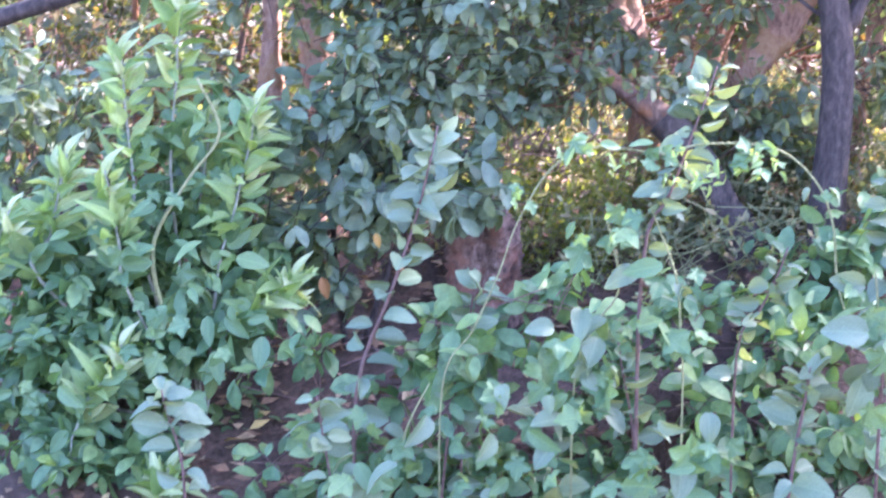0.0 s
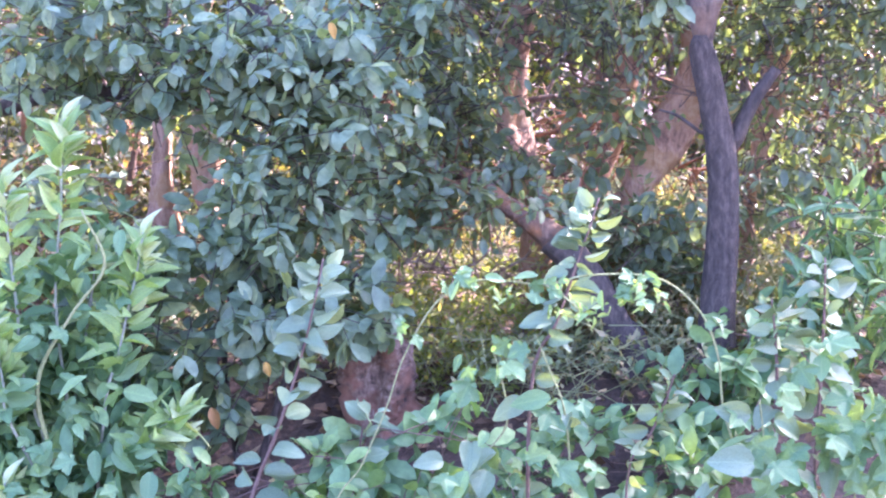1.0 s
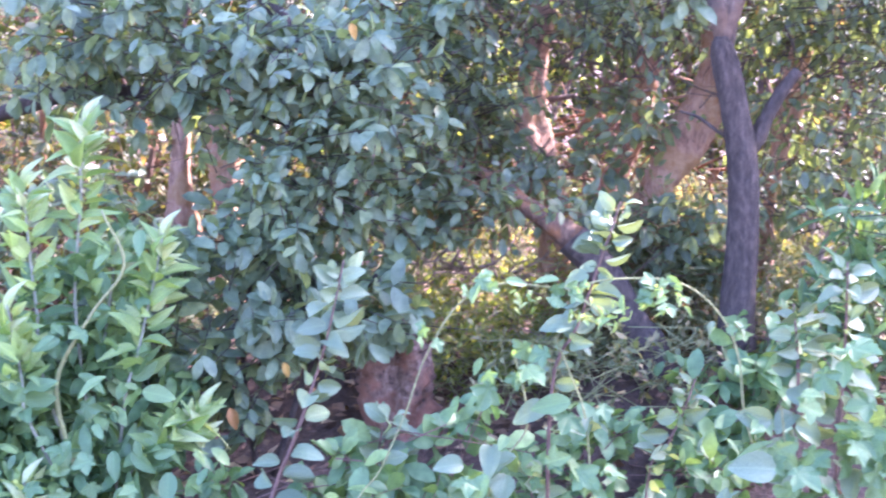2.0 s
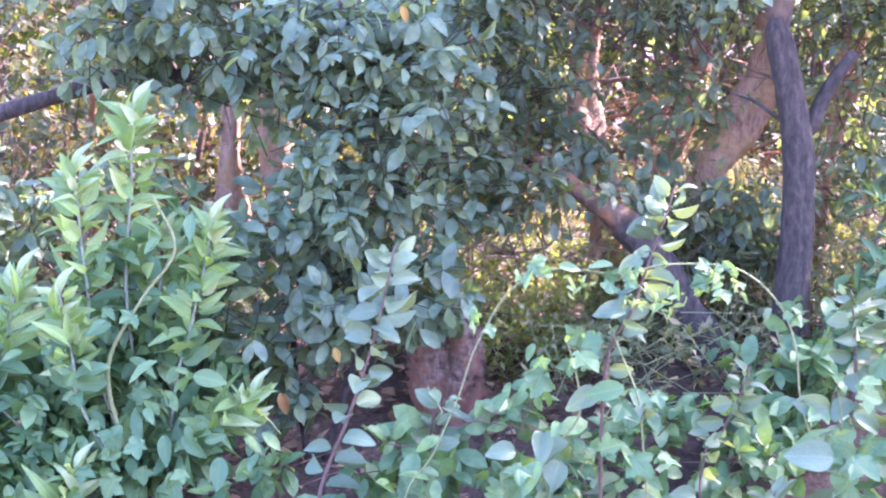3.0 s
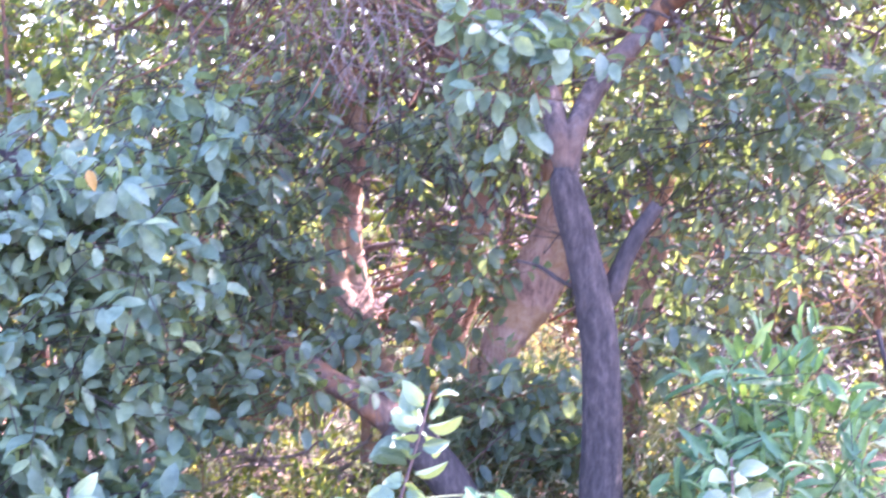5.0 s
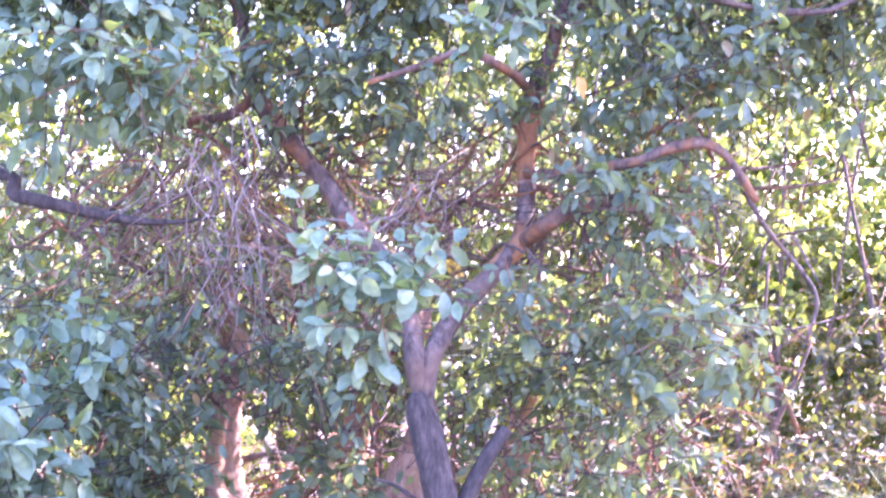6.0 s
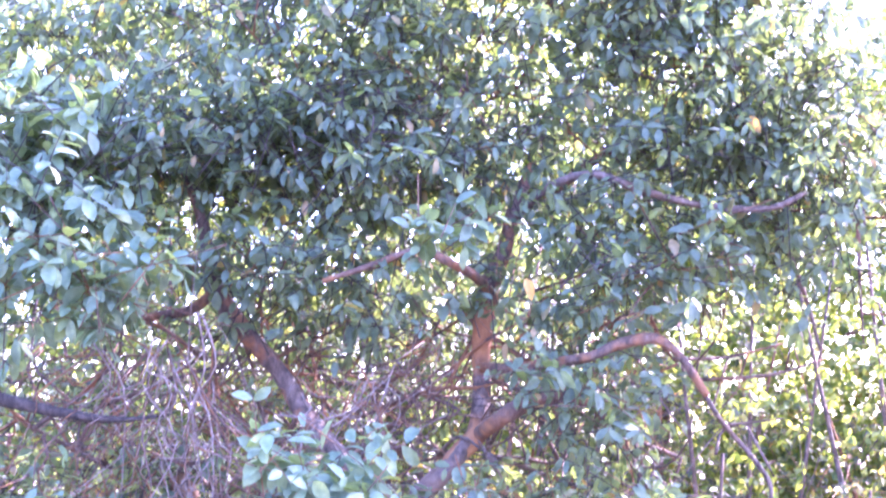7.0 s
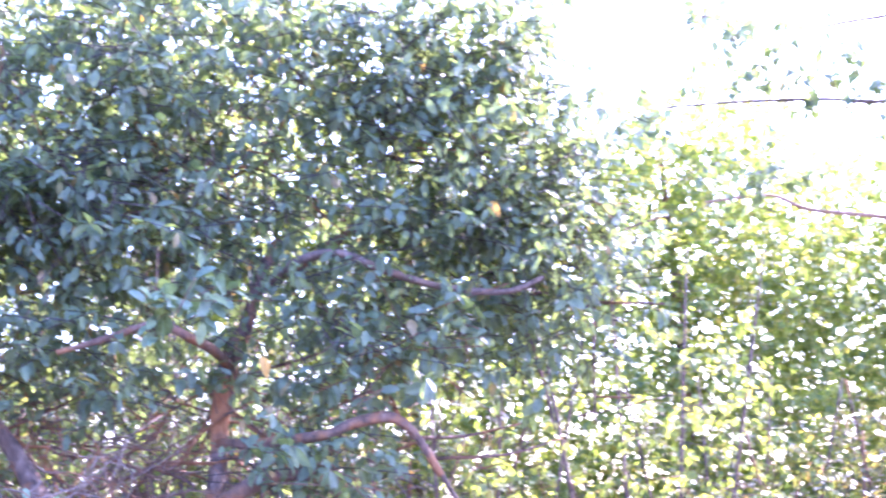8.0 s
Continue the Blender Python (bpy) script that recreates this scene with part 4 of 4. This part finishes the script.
def single_shoot(points, size, count, label, seed, kinds=None, young=None, upright=0.3, mat=None, name="fruit_shoot"):
    pts = lowered(points)
    ob = thing(name, pts[0][:3], label, "shoot", "young fruit shoots")
    shoot(ob, pts, size, count, kinds or SHOOT, mat or stem_red, seed, young, upright)
    return ob


single_shoot([(-0.496, 4.15, -0.015, 0.01), (-0.412, 4.15, 0.235, 0.008), (-0.357, 4.15, 0.398, 0.006), (-0.323, 4.15, 0.531, 0.005), (-0.3, 4.15, 0.636, 0.004)], 0.094, 30, "upright fruit shoot with round grey-green leaves and reddish bark", 201)
single_shoot([(-0.246, 4.25, -0.041, 0.007), (-0.221, 4.25, 0.101, 0.007), (-0.204, 4.25, 0.212, 0.005), (-0.194, 4.25, 0.254, 0.004)], 0.08, 22, "low fruit shoot with round grey-green leaves", 202)
single_shoot([(0.173, 4.05, 0.32, 0.009), (0.234, 4.05, 0.5, 0.007), (0.281, 4.05, 0.639, 0.006), (0.309, 4.05, 0.721, 0.005), (0.328, 4.05, 0.783, 0.004)], 0.076, 34, "fruit shoot with grey-green leaves and a vine across it", 203)
single_shoot([(0.4, 4.1, 0.112, 0.006), (0.449, 4.1, 0.219, 0.006), (0.485, 4.1, 0.298, 0.005), (0.508, 4.1, 0.37, 0.004)], 0.07, 18, "small fruit shoot with round grey-green leaves", 204)
single_shoot([(0.724, 4.05, 0.11, 0.008), (0.733, 4.05, 0.346, 0.008), (0.726, 4.05, 0.476, 0.006), (0.717, 4.05, 0.554, 0.004)], 0.085, 22, "fruit shoot with grey-green leaves wound by a vine", 205)
single_shoot([(0.822, 4.05, 0.108, 0.008), (0.832, 4.05, 0.37, 0.008), (0.836, 4.05, 0.538, 0.006), (0.835, 4.05, 0.647, 0.004)], 0.085, 26, "tall fruit shoot with grey-green leaves", 206)
single_shoot([(0.494, 3.9, -0.266, 0.008), (0.513, 3.9, -0.055, 0.008), (0.529, 3.9, 0.062, 0.006), (0.538, 3.9, 0.139, 0.004)], 0.095, 20, "fruit shoot with broad grey-green leaves", 207)
single_shoot([(-0.871, 3.95, -0.326, 0.008), (-0.877, 3.95, -0.134, 0.007), (-0.909, 3.95, -0.012, 0.005), (-0.921, 3.95, 0.042, 0.004)], 0.09, 16, "fruit shoot with broad grey-green leaves in the undergrowth", 208)
single_shoot([(-0.294, 4.2, -0.315, 0.007), (-0.269, 4.2, -0.054, 0.007), (-0.235, 4.2, 0.116, 0.005), (-0.217, 4.2, 0.229, 0.005)], 0.085, 20, "leafy fruit shoot in the undergrowth", 209)
single_shoot([(0.189, 4.2, -0.302, 0.007), (0.17, 4.2, -0.1, 0.007), (0.138, 4.2, 0.067, 0.005), (0.129, 4.2, 0.137, 0.005)], 0.085, 18, "leafy fruit shoot beneath a vine", 210)
single_shoot([(-0.52, 4, -0.39, 0.007), (-0.532, 4, -0.224, 0.007), (-0.557, 4, -0.059, 0.005), (-0.569, 4, 0.022, 0.004)], 0.09, 16, "broad-leaved fruit shoot in the undergrowth", 211)
single_shoot([(-0.015, 4.1, -0.414, 0.007), (-0.011, 4.1, -0.244, 0.007), (-0.048, 4.1, -0.076, 0.005), (-0.062, 4.1, 0.006, 0.004)], 0.085, 16, "broad-leaved fruit shoot among hop leaves", 212)

left_bush = thing("leafy_bush", on_ground(-1.0, 4.67), "tall bush with fresh yellow-green shoot tips and hop leaves", "bush")
bush_base = (-1.0, 4.7, float(ground_height(-1.0, 4.7)) - 0.03, 0.010)
tall_shoots = [
    [(-1.046, 4.62, 0.362, 0.009), (-1.042, 4.62, 0.571, 0.007), (-1.026, 4.62, 0.717, 0.007), (-1.022, 4.62, 0.848, 0.006), (-1.007, 4.62, 0.943, 0.004)],
    [(-1.125, 4.57, 0.253, 0.009), (-1.137, 4.57, 0.431, 0.008), (-1.15, 4.57, 0.577, 0.007), (-1.157, 4.57, 0.694, 0.006), (-1.161, 4.57, 0.781, 0.004)],
    [(-0.917, 4.57, 0.195, 0.009), (-0.882, 4.57, 0.314, 0.007), (-0.849, 4.57, 0.447, 0.007), (-0.823, 4.57, 0.548, 0.006), (-0.803, 4.57, 0.65, 0.004)],
    [(-1.134, 4.47, 0.158, 0.007), (-1.153, 4.47, 0.275, 0.007), (-1.17, 4.47, 0.392, 0.006), (-1.185, 4.47, 0.478, 0.004)],
    [(-0.894, 4.52, 0.028, 0.008), (-0.826, 4.52, 0.096, 0.007), (-0.758, 4.52, 0.149, 0.006), (-0.702, 4.52, 0.201, 0.004)]]
low_shoots = [
    [(-1.382, 4.52, 0.172, 0.008), (-1.353, 4.52, 0.292, 0.008), (-1.325, 4.52, 0.41, 0.006), (-1.299, 4.52, 0.512, 0.004)],
    [(-1.624, 4.47, -0.039, 0.008), (-1.554, 4.47, 0.131, 0.008), (-1.487, 4.47, 0.268, 0.006), (-1.44, 4.47, 0.372, 0.005)],
    [(-1.267, 4.42, -0.295, 0.008), (-1.246, 4.42, -0.14, 0.008), (-1.175, 4.42, -0.048, 0.006), (-1.143, 4.42, 0.029, 0.005)],
    [(-1.064, 4.37, -0.521, 0.008), (-1.047, 4.37, -0.442, 0.008), (-1.029, 4.37, -0.349, 0.006), (-1.013, 4.37, -0.287, 0.005)],
    [(-1.016, 4.72, 0.22, 0.008), (-0.993, 4.72, 0.374, 0.008), (-0.969, 4.72, 0.525, 0.006), (-0.96, 4.72, 0.601, 0.005)]]
for k, pts in enumerate(tall_shoots + low_shoots):
    shoot(left_bush, [bush_base] + pts, 0.105, 34, LANCE_OLD, stem_down, 220 + k, LANCE, 0.8, start=0.3)


def hop_leaves(owner, stem, blobs, size, seed, kinds=None):
    rng = np.random.default_rng(seed)
    for x, y, z, rx, ry, rz, n in blobs:
        for k in range(n):
            u = Vector(rng.normal(0, 1, 3)).normalized() * rng.uniform(0, 1) ** 0.4
            at = Vector((x + u.x * rx, y + u.y * ry, z + u.z * rz))
            way = Vector((rng.normal(0, 0.8), rng.normal(-0.3, 0.4), rng.uniform(-0.9, 0.2)))
            face = Vector((0, -0.75, 0.65)) + Vector(rng.normal(0, 0.6, 3))
            use = kinds or HOP
            put_leaf(use[rng.integers(len(use))], at, way, face, size * rng.uniform(0.45, 1.05), stem)


def hop_vine(points, leaf_blobs, size, label, seed):
    ob = thing("hop_vine", points[0][:3], label, "vine", "climbing vines")
    stem = limb("stem", [(a, b, c, r * 0.62) for a, b, c, r in points], stem_green, ob, sides=6, rough=0.05, seed=seed)
    hop_leaves(ob, stem, leaf_blobs, size, seed, HOP * 2 + LANCE_OLD + SHOOT[:2])
    return ob, stem


lb_stem = limb("vine_stem", [bush_base] + [(-1.043, 4.52, 0.056, 0.006), (-1.079, 4.52, 0.264, 0.006), (-0.986, 4.52, 0.441, 0.004), (-0.895, 4.52, 0.571, 0.004), (-0.949, 4.52, 0.713, 0.003)], stem_green, left_bush, seed=240)
hop_leaves(left_bush, lb_stem, [(-1.021, 4.47, 0.262, 0.285, 0.1, 0.195, 38), (-0.971, 4.42, 0.011, 0.271, 0.1, 0.165, 38), (-0.952, 4.57, 0.564, 0.135, 0.06, 0.165, 16),
                                (-1.381, 4.42, -0.112, 0.205, 0.1, 0.253, 26), (-1.241, 4.42, -0.419, 0.239, 0.1, 0.128, 16)], 0.088, 241, HOP + LANCE_OLD * 2)
foliage("inner_leaves", [(-1.204, 4.72, 0.229, 0.188, 0.10, 0.173, 60), (-1.274, 4.62, 0.010, 0.155, 0.10, 0.127, 60), (-1.005, 4.62, 0.027, 0.155, 0.10, 0.127, 50), (-1.341, 4.60, -0.002, 0.176, 0.10, 0.205, 50), (-1.274, 4.50, -0.257, 0.229, 0.10, 0.143, 60), (-1.11, 4.77, 0.176, 0.323, 0.14, 0.323, 70), (-1.139, 4.77, -0.16, 0.348, 0.14, 0.199, 45), (-1.022, 4.77, 0.487, 0.158, 0.1, 0.189, 22),
                         (-1.553, 4.72, -0.299, 0.257, 0.15, 0.429, 45), (-1.598, 4.87, 0.178, 0.206, 0.12, 0.293, 45)], 0.08, leaf_under, left_bush, 242, slim=0.8)

stem_host, host_stem = hop_vine(lowered([(-0.279, 4, 0.038, 0.003), (-0.208, 4, 0.184, 0.003), (-0.151, 4, 0.315, 0.003), (-0.108, 4, 0.437, 0.003), (-0.033, 4, 0.559, 0.004), (0.065, 4, 0.606, 0.004), (0.206, 4, 0.595, 0.004), (0.304, 4, 0.616, 0.004), (0.455, 4, 0.608, 0.004), (0.547, 4, 0.536, 0.004), (0.59, 4, 0.437, 0.004), (0.605, 4, 0.311, 0.004), (0.645, 4, 0.184, 0.003)]),
         [(0.017, 3.98, 0.611, 0.087, 0.03, 0.027, 9), (0.169, 3.98, 0.6, 0.074, 0.03, 0.027, 6), (0.387, 3.98, 0.595, 0.099, 0.03, 0.035, 10), (-0.1, 3.98, 0.505, 0.031, 0.03, 0.044, 4),
          (0.564, 3.98, 0.502, 0.037, 0.03, 0.037, 4)], 0.055, "thin hop vine arching between shoots with small lobed leaves", 251)
vine_top = limb("tendril", [(0.206, 3.97, 0.599, 0.003), (0.255, 3.97, 0.565, 0.003), (0.291, 3.97, 0.528, 0.002), (0.31, 3.97, 0.491, 0.001)], stem_green, stem_host, seed=270)
hop_leaves(stem_host, vine_top, [(0.278, 3.96, 0.548, 0.074, 0.03, 0.043, 26), (0.41, 3.96, 0.581, 0.074, 0.03, 0.031, 18), (0.121, 3.96, 0.578, 0.061, 0.03, 0.031, 12)], 0.028, 271, LANCE)
hop_vine(lowered([(0.27, 4, 0.049, 0.004), (0.264, 4, 0.153, 0.004), (0.25, 4, 0.307, 0.004), (0.214, 4, 0.408, 0.004), (0.183, 4, 0.484, 0.003)]),
         [(0.246, 3.98, 0.325, 0.063, 0.04, 0.037, 6), (0.223, 3.98, 0.196, 0.089, 0.04, 0.077, 12), (0.122, 3.98, 0.45, 0.075, 0.03, 0.044, 4)], 0.085, "hanging hop vine with lobed leaves", 252)
hop_vine(lowered([(0.024, 4.05, 0.028, 0.004), (0.062, 4.05, 0.175, 0.004), (0.121, 4.05, 0.267, 0.004), (0.11, 4.05, 0.371, 0.004), (0.091, 4.05, 0.435, 0.003)]),
         [(0.068, 4, 0.175, 0.116, 0.06, 0.102, 18), (0.048, 4, 0.382, 0.076, 0.04, 0.076, 8)], 0.09, "hop vine with lobed leaves hanging over the bank", 253)
hop_vine(lowered([(0.883, 3.95, 0.007, 0.004), (0.893, 3.95, 0.2, 0.004), (0.855, 3.95, 0.34, 0.004), (0.803, 3.95, 0.443, 0.004), (0.728, 3.95, 0.469, 0.003)]),
         [(0.843, 3.9, 0.29, 0.178, 0.08, 0.102, 34), (0.993, 3.95, 0.262, 0.144, 0.1, 0.144, 30), (0.792, 3.9, 0.453, 0.088, 0.05, 0.05, 8)], 0.105, "dense hop vine with broad lobed leaves", 254)
hop_vine(lowered([(0.757, 3.9, -0.18, 0.004), (0.722, 3.9, 0.001, 0.004), (0.687, 3.9, 0.206, 0.004), (0.667, 3.9, 0.355, 0.003)]),
         [(0.678, 3.85, 0.192, 0.076, 0.08, 0.229, 26), (0.314, 3.85, -0.07, 0.258, 0.1, 0.116, 30)], 0.1, "climbing hop vine with bluish lobed leaves", 255)
hop_vine(lowered([(-0.386, 4, -0.386, 0.005), (-0.399, 4, -0.22, 0.004), (-0.36, 4, -0.054, 0.004), (-0.308, 4, 0.055, 0.003)]),
         [(-0.359, 4, -0.108, 0.27, 0.1, 0.148, 34), (-0.059, 4, -0.074, 0.187, 0.1, 0.16, 26), (0.055, 4.05, 0.05, 0.12, 0.06, 0.08, 12)], 0.09, "hop vine sprawling over low shoots", 256)

undergrowth = thing("undergrowth", on_ground(0.0, 4.25), "tangled green undergrowth at the foot of the bank", "undergrowth", kind="stuff")
foliage("leaves", [(0.734, 4.70, 0.226, 0.115, 0.08, 0.079, 26), (0.608, 4.60, 0.088, 0.126, 0.08, 0.084, 22), (0.872, 4.75, 0.290, 0.073, 0.08, 0.087, 18), (0.330, 4.50, 0.113, 0.096, 0.08, 0.082, 14), (-0.494, 4.35, -0.312, 0.33, 0.12, 0.165, 50), (0.011, 4.35, -0.299, 0.356, 0.12, 0.163, 55), (0.574, 4.35, -0.224, 0.326, 0.12, 0.208, 55),
                   (0.219, 4.4, 0.003, 0.322, 0.1, 0.132, 26), (0.57, 4.4, 0.024, 0.206, 0.1, 0.103, 14), (-0.196, 4.25, 0.101, 0.138, 0.08, 0.125, 20), (-0.02, 4.2, 0.227, 0.081, 0.06, 0.081, 8), (-0.415, 4.35, -0.004, 0.158, 0.08, 0.072, 10), (-0.651, 4.4, -0.022, 0.103, 0.08, 0.088, 8)], 0.075, leaf_under, undergrowth, 261, slim=0.95, twig=stem_red)

dead_mat = leaf_material("dead_leaf", [(0.0, (0.30, 0.15, 0.06)), (1.0, (0.42, 0.26, 0.07))], 0.3, 0.6, True, True)
DEAD = blade("dead_leaf", dead_mat, 0.5, 0.3, 0.3, 0.01, 77)


def dead_leaf(spot, owner, size, name="dead_leaf"):
    ob = put_leaf(DEAD, spot[:3], (0.3, -0.2, -0.9), (0.2, -1, 0.2), size, owner)
    ob.name = name
    tagged(ob, "withered orange leaf")
    ob.matrix_parent_inverse = owner.matrix_world.inverted()


dead_leaf((-0.314, 4.6, 1.181, 0.005), side_tree, 0.042)
dead_leaf((-0.644, 4.6, 0.179, 0.005), shade_bush, 0.06)
dead_leaf((-0.499, 4.6, 0.301, 0.005), shade_bush, 0.04)
dead_leaf((1.049, 4.7, 1.866, 0.004), main_tree, 0.05)
